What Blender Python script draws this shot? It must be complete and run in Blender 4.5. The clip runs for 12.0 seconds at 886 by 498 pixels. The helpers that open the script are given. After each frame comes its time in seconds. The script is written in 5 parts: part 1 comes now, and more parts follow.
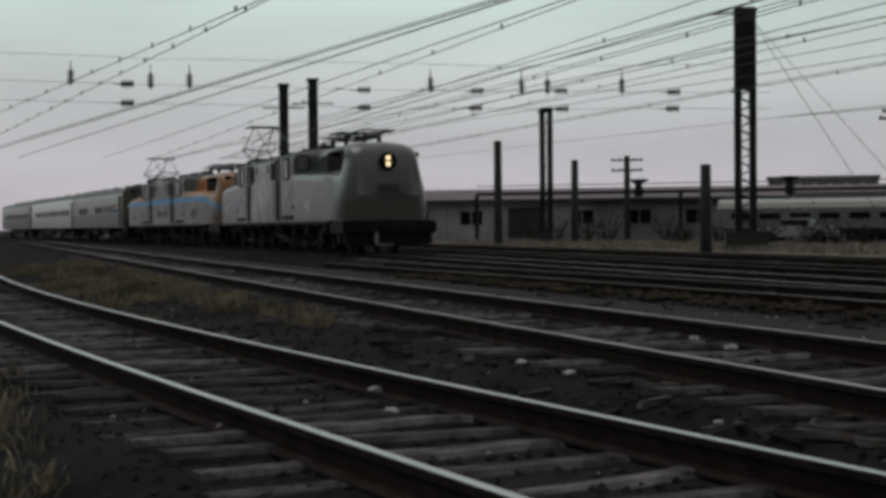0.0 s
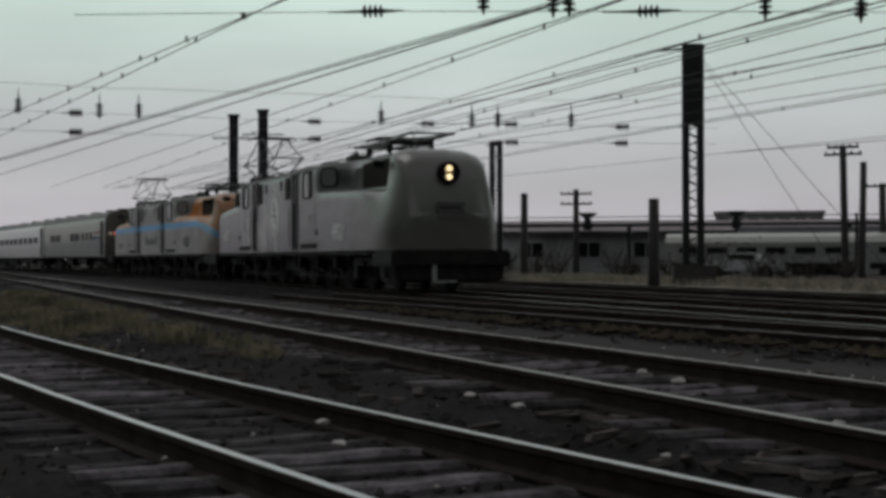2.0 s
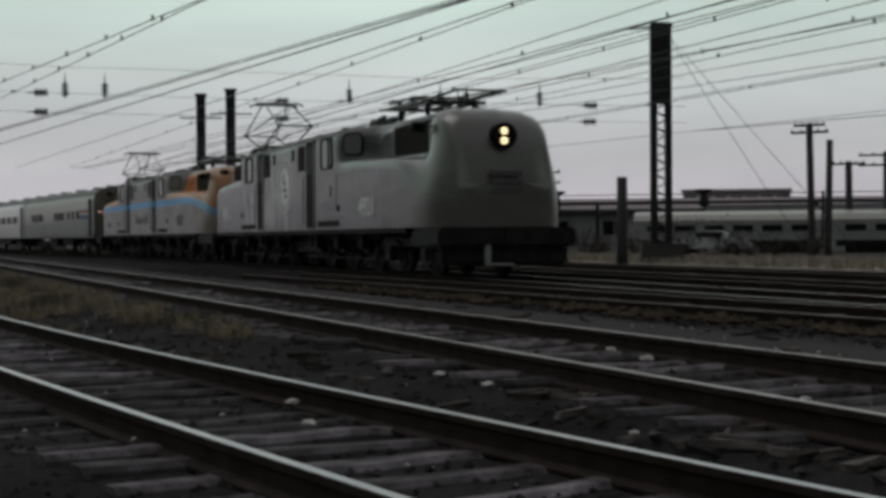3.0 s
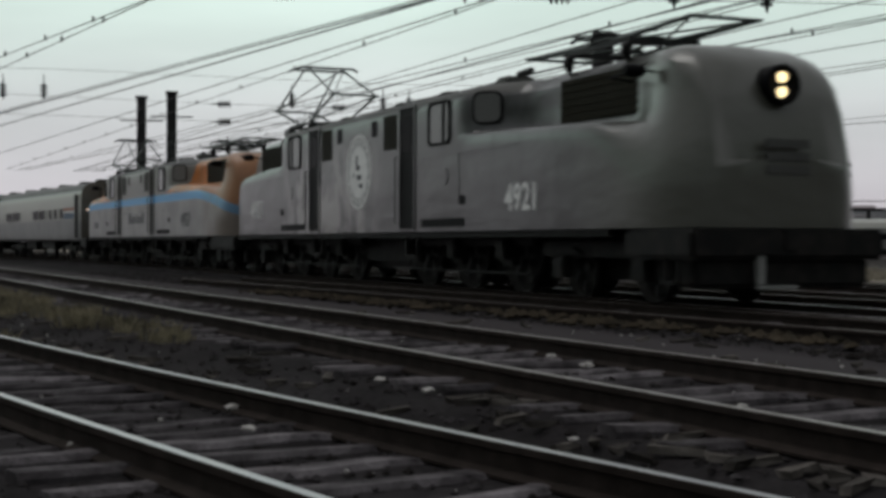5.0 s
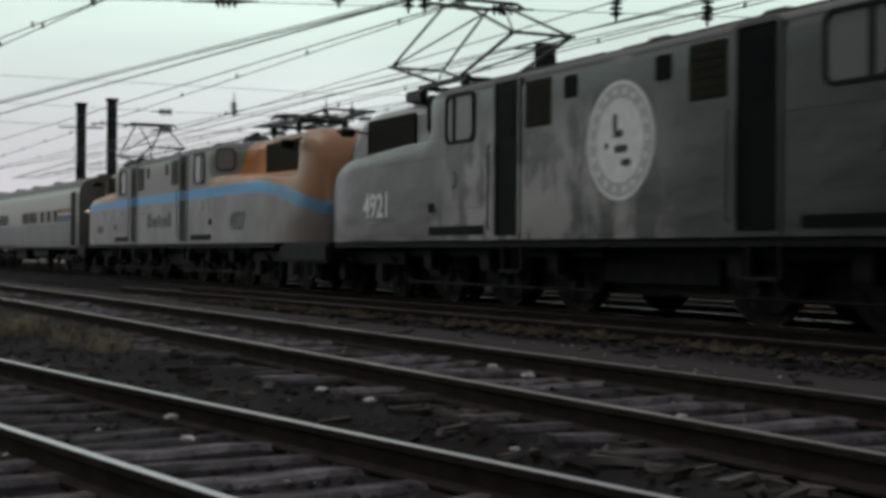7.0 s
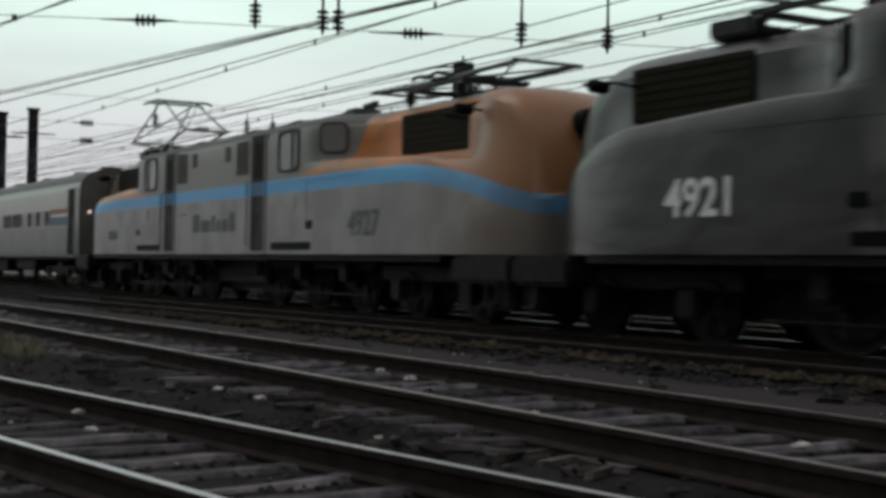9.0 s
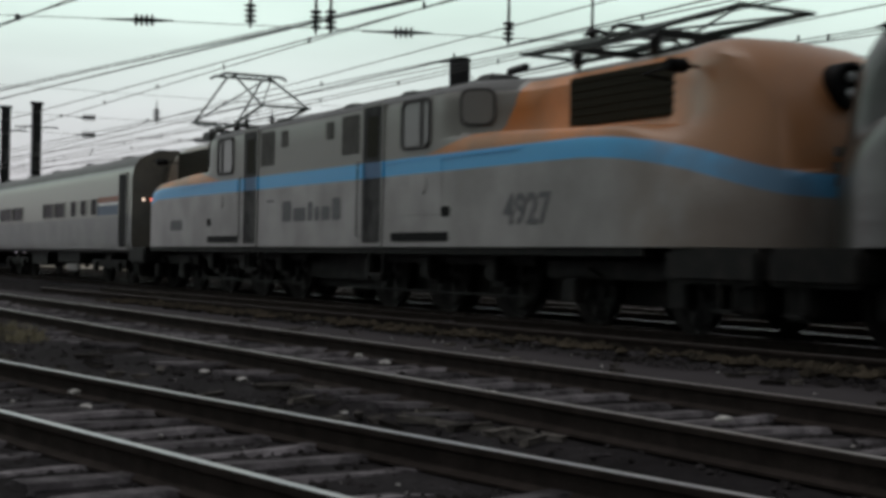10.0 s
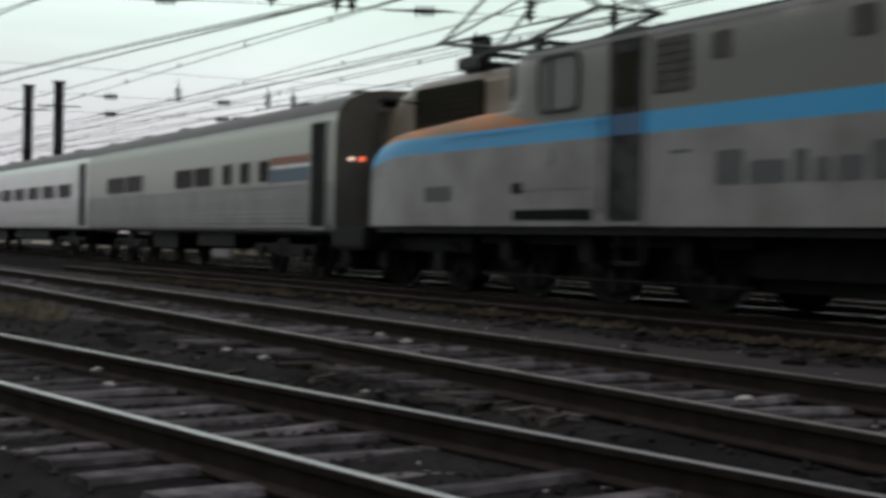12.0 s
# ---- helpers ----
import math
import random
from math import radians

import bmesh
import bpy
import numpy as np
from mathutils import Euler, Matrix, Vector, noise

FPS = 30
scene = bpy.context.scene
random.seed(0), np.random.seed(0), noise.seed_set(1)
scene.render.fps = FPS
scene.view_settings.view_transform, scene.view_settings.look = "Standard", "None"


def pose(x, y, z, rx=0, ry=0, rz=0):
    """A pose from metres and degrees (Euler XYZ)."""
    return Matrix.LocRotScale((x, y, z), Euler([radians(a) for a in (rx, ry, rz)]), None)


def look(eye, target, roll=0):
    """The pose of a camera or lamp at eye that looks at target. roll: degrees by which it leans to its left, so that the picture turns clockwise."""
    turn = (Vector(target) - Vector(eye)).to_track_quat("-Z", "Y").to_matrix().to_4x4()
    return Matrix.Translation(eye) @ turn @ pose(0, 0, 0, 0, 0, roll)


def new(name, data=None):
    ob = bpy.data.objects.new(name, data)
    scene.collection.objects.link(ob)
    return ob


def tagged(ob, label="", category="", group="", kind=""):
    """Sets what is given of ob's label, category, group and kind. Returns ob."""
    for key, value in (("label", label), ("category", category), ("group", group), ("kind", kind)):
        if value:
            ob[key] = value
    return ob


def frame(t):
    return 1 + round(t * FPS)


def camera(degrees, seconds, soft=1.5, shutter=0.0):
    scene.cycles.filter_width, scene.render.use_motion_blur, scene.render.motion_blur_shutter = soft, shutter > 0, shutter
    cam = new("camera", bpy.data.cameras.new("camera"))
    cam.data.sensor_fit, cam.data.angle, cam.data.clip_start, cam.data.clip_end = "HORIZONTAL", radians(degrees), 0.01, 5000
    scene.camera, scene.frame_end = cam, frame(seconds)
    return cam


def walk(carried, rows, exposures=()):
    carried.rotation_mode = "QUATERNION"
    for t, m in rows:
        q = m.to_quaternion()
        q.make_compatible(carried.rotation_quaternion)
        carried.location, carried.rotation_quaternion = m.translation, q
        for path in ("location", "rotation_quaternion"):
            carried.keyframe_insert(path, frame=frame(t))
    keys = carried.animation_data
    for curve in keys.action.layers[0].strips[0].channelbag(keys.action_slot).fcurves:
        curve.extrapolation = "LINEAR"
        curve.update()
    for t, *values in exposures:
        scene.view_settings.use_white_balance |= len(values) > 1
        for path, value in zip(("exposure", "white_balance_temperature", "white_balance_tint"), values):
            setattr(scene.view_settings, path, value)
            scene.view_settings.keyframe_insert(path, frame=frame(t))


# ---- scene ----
HFOV = 35.9
cam = camera(HFOV, 12.0, soft=3.8, shutter=0.7)


def shot(t, back, yaw, pitch, roll):
    """The hand-held camera: it stands by the near track, and draws back a little between 7.2 and 9.5 s."""
    return (t, pose(1.90 * back, -0.41 * back, 0.83, 90 + pitch, -roll, yaw))


walk(cam, [shot(*r) for r in (
    (0.0, 0, 70.30, -0.95, -0.50), (0.2, 0, 70.05, -0.80, -0.50), (0.5, 0, 69.69, -0.63, -0.52), (1.0, 0, 69.45, -0.13, -0.28),
    (1.5, 0, 69.14, -0.11, -0.23), (2.0, 0, 68.19, 0.39, -0.11), (2.5, 0, 67.83, 0.04, 0.10), (3.0, 0, 66.89, -0.49, -0.36),
    (3.5, 0, 66.20, -0.52, -0.10), (4.2, 0, 65.40, -0.40, 0.20), (4.8, 0, 64.80, -0.28, 0.30), (5.0, 0, 64.45, -0.25, 0.14),
    (5.5, 0, 63.86, -0.12, 0.08), (6.0, 0, 63.49, 0.00, 0.42), (6.5, 0, 63.50, -0.07, 0.42), (7.0, 0, 62.03, 0.18, 0.44),
    (7.2, 0, 61.40, 0.22, 0.50), (8.0, 0.15, 59.60, 0.55, 0.80), (8.8, 0.445, 58.68, 0.85, 1.24), (9.0, 0.548, 58.90, 0.81, 1.12),
    (9.5, 1, 59.98, 0.53, 1.10), (10.0, 1, 59.07, 0.48, 1.11), (10.5, 1, 58.25, 0.33, 1.40), (11.0, 1, 58.08, 0.02, 1.57),
    (11.5, 1, 57.25, -0.03, 1.28), (12.0, 1, 59.95, -0.41, 1.19))],
    exposures=((0.0, -0.24), (2.0, -0.29), (3.0, -0.22), (5.0, 0.03), (7.0, 0.13), (9.0, 0.14), (9.5, 0.06), (10.2, 0.15), (11.0, 0.24), (11.5, 0.40), (12.0, 0.30)))

# ---------------------------------------------------------------- light
world = bpy.data.worlds.new("overcast_sky")
scene.world = world
world.use_nodes = True
wn, wl = world.node_tree.nodes, world.node_tree.links
wn.clear()
w_out = wn.new("ShaderNodeOutputWorld")
w_bg = wn.new("ShaderNodeBackground")
w_sky = wn.new("ShaderNodeTexSky")
w_sky.sky_type = "NISHITA"
w_sky.sun_disc = False
w_sky.sun_elevation, w_sky.sun_rotation = radians(62), radians(-113)
w_sky.air_density, w_sky.dust_density = 1.0, 4.0
w_co = wn.new("ShaderNodeTexCoord")
w_sep = wn.new("ShaderNodeSeparateXYZ")
w_map = wn.new("ShaderNodeMapping")
w_map.inputs["Scale"].default_value = (1.6, 1.6, 9.0)
w_noise = wn.new("ShaderNodeTexNoise")
w_noise.inputs["Scale"].default_value = 1.3
w_noise.inputs["Detail"].default_value = 4
w_ramp = wn.new("ShaderNodeValToRGB")      # cloud colour by height over the horizon
els = w_ramp.color_ramp.elements
els[0].position, els[0].color = 0.0, (0.535, 0.488, 0.535, 1)
els[1].position, els[1].color = 0.20, (0.75, 0.94, 0.85, 1)
mid = w_ramp.color_ramp.elements.new(0.10)
mid.color = (0.60, 0.63, 0.632, 1)
for pos, col in ((0.42, (0.64, 0.67, 0.68, 1)), (1.0, (0.35, 0.355, 0.375, 1))):      # duller overhead
    w_ramp.color_ramp.elements.new(pos).color = col
w_mul = wn.new("ShaderNodeMix")
w_mul.data_type, w_mul.blend_type = "RGBA", "MULTIPLY"
w_mul.inputs[0].default_value = 1.0
w_cl = wn.new("ShaderNodeMapRange")
w_cl.inputs["To Min"].default_value, w_cl.inputs["To Max"].default_value = 0.66, 1.38
w_mix = wn.new("ShaderNodeMix")
w_mix.data_type = "RGBA"
w_mix.inputs[0].default_value = 0.98
w_gain = wn.new("ShaderNodeMix")
w_gain.data_type, w_gain.blend_type = "RGBA", "MULTIPLY"
w_gain.inputs[0].default_value = 1.0
w_gain.inputs[7].default_value = (10, 10, 10, 1)
wl.new(w_co.outputs["Generated"], w_sep.inputs[0])
wl.new(w_co.outputs["Generated"], w_map.inputs[0])
wl.new(w_map.outputs[0], w_noise.inputs["Vector"])
wl.new(w_sep.outputs[2], w_ramp.inputs[0])
wl.new(w_noise.outputs["Fac"], w_cl.inputs["Value"])
wl.new(w_ramp.outputs[0], w_mul.inputs[6])
wl.new(w_cl.outputs[0], w_mul.inputs[7])
# the sky is brightest low down where the day is ending, and dull behind the camera
w_dot = wn.new("ShaderNodeVectorMath")
w_dot.operation = "DOT_PRODUCT"
w_dot.inputs[1].default_value = (-0.87, 0.50, 0.0)
w_az = wn.new("ShaderNodeMapRange")
w_az.interpolation_type = "SMOOTHSTEP"
w_az.inputs["From Min"].default_value, w_az.inputs["From Max"].default_value = 0.16, 0.68
w_az.inputs["To Min"].default_value, w_az.inputs["To Max"].default_value = 0.20, 1.0
w_mul2 = wn.new("ShaderNodeMix")
w_mul2.data_type, w_mul2.blend_type = "RGBA", "MULTIPLY"
w_mul2.inputs[0].default_value = 1.0
wl.new(w_co.outputs["Generated"], w_dot.inputs[0])
wl.new(w_dot.outputs["Value"], w_az.inputs["Value"])
wl.new(w_mul.outputs[2], w_mul2.inputs[6])
w_up = wn.new("ShaderNodeMapRange")           # overhead the cloud is even all round
w_up.inputs["From Min"].default_value, w_up.inputs["From Max"].default_value = 0.25, 0.75
w_even = wn.new("ShaderNodeMix")
w_even.inputs[3].default_value = 1.0
wl.new(w_sep.outputs[2], w_up.inputs["Value"])
wl.new(w_up.outputs[0], w_even.inputs[0])
wl.new(w_az.outputs[0], w_even.inputs[2])
wl.new(w_even.outputs[0], w_mul2.inputs[7])
wl.new(w_mul2.outputs[2], w_gain.inputs[6])
wl.new(w_sky.outputs[0], w_mix.inputs[6])
wl.new(w_gain.outputs[2], w_mix.inputs[7])
wl.new(w_mix.outputs[2], w_bg.inputs[0])
w_bg.inputs[1].default_value = 0.1
wl.new(w_bg.outputs[0], w_out.inputs[0])

sun = new("sun", bpy.data.lights.new("sun", "SUN"))
sun.data.energy, sun.data.angle, sun.data.color = 0.5, radians(30), (1.0, 0.98, 0.94)
sun.matrix_world = look((-14, -6, 30), (0, 0, 0))


# ---------------------------------------------------------------- materials
def mat(name, colour, rough=0.7, metal=0.0, vary=0.25, scale=3.0, bump=0.2, fine=40.0, second=None, patch=0.5, ior=1.45, each=0.0):
    """A surface with variation at two scales: broad patches of a second colour, fine grain, and a fine relief."""
    m = bpy.data.materials.new(name)
    m.use_nodes = True
    n, l = m.node_tree.nodes, m.node_tree.links
    b = n["Principled BSDF"]
    b.inputs["Roughness"].default_value, b.inputs["Metallic"].default_value = rough, metal
    b.inputs["IOR"].default_value = ior
    co = n.new("ShaderNodeTexCoord")
    big, small = n.new("ShaderNodeTexNoise"), n.new("ShaderNodeTexNoise")
    big.inputs["Scale"].default_value, big.inputs["Detail"].default_value = scale, 5
    small.inputs["Scale"].default_value, small.inputs["Detail"].default_value = fine, 3
    l.new(co.outputs["Object"], big.inputs["Vector"])
    l.new(co.outputs["Object"], small.inputs["Vector"])
    second = second or tuple(c * (1 - vary) for c in colour)
    ramp = n.new("ShaderNodeMapRange")
    ramp.inputs["From Min"].default_value, ramp.inputs["From Max"].default_value = patch - 0.14, patch + 0.14
    l.new(big.outputs["Fac"], ramp.inputs["Value"])
    mix = n.new("ShaderNodeMix")
    mix.data_type = "RGBA"
    mix.inputs[6].default_value, mix.inputs[7].default_value = (*second, 1), (*colour, 1)
    l.new(ramp.outputs[0], mix.inputs[0])
    grain = n.new("ShaderNodeMapRange")
    grain.inputs["To Min"].default_value, grain.inputs["To Max"].default_value = 1 - vary, 1 + vary
    l.new(small.outputs["Fac"], grain.inputs["Value"])
    mul = n.new("ShaderNodeMix")
    mul.data_type, mul.blend_type = "RGBA", "MULTIPLY"
    mul.inputs[0].default_value = 1.0
    l.new(mix.outputs[2], mul.inputs[6])
    l.new(grain.outputs[0], mul.inputs[7])
    last = mul.outputs[2]
    if each:
        info = n.new("ShaderNodeObjectInfo")
        er = n.new("ShaderNodeMapRange")
        er.inputs["To Min"].default_value, er.inputs["To Max"].default_value = 1 - each, 1 + each
        l.new(info.outputs["Random"], er.inputs["Value"])
        em = n.new("ShaderNodeMix")
        em.data_type, em.blend_type = "RGBA", "MULTIPLY"
        em.inputs[0].default_value = 1.0
        l.new(last, em.inputs[6])
        l.new(er.outputs[0], em.inputs[7])
        last = em.outputs[2]
    l.new(last, b.inputs["Base Color"])
    if bump:
        bp = n.new("ShaderNodeBump")
        bp.inputs["Strength"].default_value, bp.inputs["Distance"].default_value = bump, 0.01
        l.new(small.outputs["Fac"], bp.inputs["Height"])
        l.new(bp.outputs[0], b.inputs["Normal"])
    return m


def glow(name, colour, power):
    m = bpy.data.materials.new(name)
    m.use_nodes = True
    b = m.node_tree.nodes["Principled BSDF"]
    b.inputs["Emission Color"].default_value = (*colour, 1)
    b.inputs["Emission Strength"].default_value = power
    b.inputs["Base Color"].default_value = (*colour, 1)
    return m


def axis_mask(n, l, co, axis, lo, hi, soft):
    """1 where the object's coordinate lies between lo and hi."""
    sep = n.new("ShaderNodeSeparateXYZ")
    l.new(co, sep.inputs[0])
    return band(n, l, sep.outputs[axis], lo, hi, soft)


def band(n, l, value, lo, hi, soft):
    a, b, m = n.new("ShaderNodeMapRange"), n.new("ShaderNodeMapRange"), n.new("ShaderNodeMath")
    a.inputs["From Min"].default_value, a.inputs["From Max"].default_value = lo - soft, lo + soft
    b.inputs["From Min"].default_value, b.inputs["From Max"].default_value = hi + soft, hi - soft
    m.operation = "MULTIPLY"
    l.new(value, a.inputs["Value"])
    l.new(value, b.inputs["Value"])
    l.new(a.outputs[0], m.inputs[0])
    l.new(b.outputs[0], m.inputs[1])
    return m.outputs[0]


def over(n, l, base, mask, colour):
    mix = n.new("ShaderNodeMix")
    mix.data_type = "RGBA"
    l.new(mask, mix.inputs[0])
    l.new(base, mix.inputs[6])
    mix.inputs[7].default_value = (*colour, 1)
    return mix.outputs[2]


def wavy(m, scale=(0.8, 1.0, 1.6), depth=0.02, strength=0.5):
    """Long shallow dents of thin body panels, added to the fine relief."""
    n, l = m.node_tree.nodes, m.node_tree.links
    b = n["Principled BSDF"]
    mp, nz, bp = n.new("ShaderNodeMapping"), n.new("ShaderNodeTexNoise"), n.new("ShaderNodeBump")
    mp.inputs["Scale"].default_value = scale
    nz.inputs["Scale"].default_value, nz.inputs["Detail"].default_value = 1.5, 2
    bp.inputs["Strength"].default_value, bp.inputs["Distance"].default_value = strength, depth
    l.new(n.new("ShaderNodeTexCoord").outputs["Object"], mp.inputs[0])
    l.new(mp.outputs[0], nz.inputs["Vector"])
    l.new(nz.outputs["Fac"], bp.inputs["Height"])
    if b.inputs["Normal"].links:
        l.new(b.inputs["Normal"].links[0].from_socket, bp.inputs["Normal"])
    l.new(bp.outputs[0], b.inputs["Normal"])
    return m


def striped_paint():
    """Silver-grey locomotive paint with its painted band: blue along the side, sinking at both ends, orange over it on the noses."""
    m = mat("silver_striped_paint", (0.325, 0.315, 0.305), 0.38, 0.0, 0.12, 0.9, 0.05, 25, (0.205, 0.195, 0.188), 0.5)
    n, l = m.node_tree.nodes, m.node_tree.links
    b = n["Principled BSDF"]
    base = b.inputs["Base Color"].links[0].from_socket
    co = n.new("ShaderNodeTexCoord").outputs["Object"]
    sep = n.new("ShaderNodeSeparateXYZ")
    l.new(co, sep.inputs[0])

    def op(kind, a, c=None):
        k = n.new("ShaderNodeMath")
        k.operation = kind
        for i, v in enumerate((a, c)):
            if v is None:
                continue
            if isinstance(v, (int, float)):
                k.inputs[i].default_value = v
            else:
                l.new(v, k.inputs[i])
        return k.outputs[0]
    ax = op("ABSOLUTE", sep.outputs[0])
    sink = op("MULTIPLY", op("POWER", op("MAXIMUM", op("SUBTRACT", ax, 8.8), 0.0), 2.0), 0.045)
    rise = op("ADD", sep.outputs[2], sink)
    taper = op("MULTIPLY", op("MAXIMUM", op("SUBTRACT", ax, 4.6), 0.0), 0.17)     # the orange begins as a thin point, and covers the hood
    wedge = op("LESS_THAN", op("SUBTRACT", rise, 2.44), taper)
    hooded = op("GREATER_THAN", ax, op("ADD", 6.35, op("MULTIPLY", op("SUBTRACT", sep.outputs[2], 3.0), 0.35)))
    nose = op("MULTIPLY", band(n, l, rise, 2.44, 4.2, 0.02), op("MAXIMUM", wedge, hooded))
    roofless = op("MULTIPLY", nose, op("LESS_THAN", sep.outputs[2], 3.52))
    fade = n.new("ShaderNodeTexNoise")
    fade.inputs["Scale"].default_value, fade.inputs["Detail"].default_value = 1.1, 4
    l.new(co, fade.inputs["Vector"])
    orange = n.new("ShaderNodeMix")
    orange.data_type = "RGBA"
    orange.inputs[6].default_value, orange.inputs[7].default_value = (0.33, 0.15, 0.06, 1), (0.54, 0.19, 0.045, 1)
    l.new(band(n, l, fade.outputs["Fac"], 0.48, 2.0, 0.14), orange.inputs[0])
    hood = over(n, l, orange.outputs[2], op("MULTIPLY", op("LESS_THAN", sep.outputs[0], -5.0), op("GREATER_THAN", rise, 2.72)), (0.16, 0.115, 0.08))
    mix = n.new("ShaderNodeMix")
    mix.data_type = "RGBA"
    l.new(roofless, mix.inputs[0])
    l.new(base, mix.inputs[6])
    l.new(hood, mix.inputs[7])
    upper = op("MULTIPLY", op("GREATER_THAN", rise, 2.46), op("SUBTRACT", 1.0, roofless))
    base = over(n, l, mix.outputs[2], upper, (0.205, 0.198, 0.178))      # darker, warmer grey above the band
    base = over(n, l, base, band(n, l, rise, 2.20, 2.465, 0.015), (0.055, 0.40, 0.76))
    nose_shade = op("MULTIPLY", axis_mask(n, l, co, 0, 10.2, 20, 0.6), band(n, l, fade.outputs["Fac"], 0.35, 2.0, 0.2))
    base = over(n, l, base, op("MULTIPLY", nose_shade, 0.6), (0.15, 0.10, 0.066))      # shade of the front end, painted in as brown
    l.new(base, b.inputs["Base Color"])
    return m


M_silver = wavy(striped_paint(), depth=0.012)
M_roof = mat("sooty_roof_paint", (0.075, 0.075, 0.07), 0.6, 0, 0.2, 1.2, 0.1, 30)
M_roof2 = mat("grey_roof_paint", (0.10, 0.10, 0.10), 0.6, 0, 0.2, 1.2, 0.1, 30)
M_black = mat("grimy_black_running_gear", (0.009, 0.0088, 0.0085), 0.6, 0.0, 0.35, 4, 0.25, 30, (0.024, 0.021, 0.019), 0.42, ior=1.25)
# near-black colour puts the shade of a recess into flat doors, slots and vents
M_nearblack = mat("black_fittings_and_recess_shade", (0.007, 0.007, 0.0075), 0.5, 0, 0.2, 3, 0.05, 20, ior=1.12)
M_recess2 = mat("grey_door_paint", (0.075, 0.073, 0.072), 0.5, 0, 0.3, 3, 0.05, 20, (0.03, 0.03, 0.03), ior=1.12)
M_grille2 = mat("faded_grey_grille", (0.13, 0.125, 0.118), 0.6, 0.0, 0.2, 6, 0.1, 30, (0.10, 0.098, 0.09), ior=1.12)
M_frame = mat("dark_rubber_seal", (0.022, 0.022, 0.022), 0.6, 0, 0.2, 3, 0.05, 20, ior=1.12)
M_frame2 = mat("grey_window_seal", (0.085, 0.082, 0.08), 0.6, 0, 0.2, 3, 0.05, 20, ior=1.12)
# darker blue than the band along the body
M_bluedoor = mat("dark_blue_door_paint", (0.05, 0.15, 0.30), 0.5, 0, 0.2, 3, 0.05, 20)
M_screen = mat("dim_windscreen_glass", (0.21, 0.205, 0.19), 0.15, 0, 0.05, 2, 0.0, 20)
M_grille = mat("dark_grille_metal", (0.026, 0.0245, 0.016), 0.6, 0.0, 0.2, 6, 0.1, 30, ior=1.12)
M_glass = mat("dim_cab_glass", (0.14, 0.142, 0.135), 0.12, 0, 0.05, 2, 0.0, 20)
M_dglass = mat("dark_coach_glass", (0.012, 0.012, 0.013), 0.25, 0, 0.05, 2, 0.0, 20, ior=1.06)
M_white = mat("white_lettering_paint", (0.86, 0.86, 0.84), 0.38, 0, 0.12, 6, 0.02, 30)
M_sealgrey = mat("grey_seal_ring_paint", (0.56, 0.56, 0.55), 0.6, 0, 0.15, 6, 0.02, 30)
M_ink = mat("dark_lettering_paint", (0.05, 0.05, 0.055), 0.6, 0, 0.15, 6, 0.02, 30)
M_faint = mat("faded_lettering_paint", (0.12, 0.12, 0.125), 0.6, 0, 0.15, 6, 0.02, 30)
M_steelbar = mat("dark_steel_bar", (0.035, 0.036, 0.036), 0.5, 0.6, 0.2, 5, 0.05, 30)
M_greensteel = mat("greenish_grey_steel", (0.06, 0.075, 0.068), 0.5, 0.3, 0.2, 5, 0.05, 30)
M_tyre = mat("worn_steel_tyre", (0.05, 0.048, 0.046), 0.5, 0.6, 0.1, 8, 0.02, 40)
M_light = glow("lit_headlamp", (1.0, 0.80, 0.46), 1.7)
M_redlight = glow("lit_red_marker", (1.0, 0.16, 0.08), 1.2)
M_whlight = glow("lit_white_marker", (1.0, 0.75, 0.6), 1.5)
M_lens = mat("unlit_headlamp_glass", (0.30, 0.31, 0.31), 0.15, 0, 0.05, 3, 0)
M_stainless = mat("brushed_stainless_side", (0.31, 0.31, 0.30), 0.4, 0.4, 0.08, 1.0, 0.04, 15, (0.25, 0.25, 0.245), 0.5)
# paler side, used on the second coach only
M_palesteel = mat("pale_stainless_side", (0.66, 0.66, 0.65), 0.32, 0.35, 0.06, 1.0, 0.03, 15)


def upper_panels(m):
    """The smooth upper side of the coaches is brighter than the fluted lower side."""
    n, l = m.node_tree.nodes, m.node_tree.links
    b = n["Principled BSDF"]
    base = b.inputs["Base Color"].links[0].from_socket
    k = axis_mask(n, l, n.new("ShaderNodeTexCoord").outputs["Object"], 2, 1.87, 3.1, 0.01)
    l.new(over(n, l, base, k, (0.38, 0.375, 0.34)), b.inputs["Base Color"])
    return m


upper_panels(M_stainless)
M_coachend = mat("sooty_coach_end", (0.135, 0.122, 0.100), 0.65, 0, 0.25, 2.0, 0.1, 20)
M_coachroof = mat("grey_coach_roof", (0.09, 0.09, 0.088), 0.6, 0.1, 0.2, 1.0, 0.08, 20)
M_red = mat("red_band_paint", (0.32, 0.12, 0.07), 0.5, 0, 0.1, 5, 0)
M_blue = mat("blue_band_paint", (0.10, 0.15, 0.22), 0.5, 0, 0.1, 5, 0)
M_rail = mat("rusty_rail_side", (0.034, 0.027, 0.024), 0.85, 0.0, 0.35, 6, 0.2, 60, ior=1.12)
M_head = mat("polished_rail_head", (0.40, 0.39, 0.41), 0.36, 1.0, 0.12, 2, 0.02, 60, (0.45, 0.43, 0.43))
M_headmid = mat("worn_brown_rail_head", (0.30, 0.28, 0.265), 0.42, 1.0, 0.2, 2, 0.03, 60, (0.22, 0.195, 0.18))
M_headold = mat("dull_rail_head", (0.20, 0.19, 0.18), 0.5, 0.9, 0.2, 2, 0.05, 60, (0.2, 0.17, 0.15))
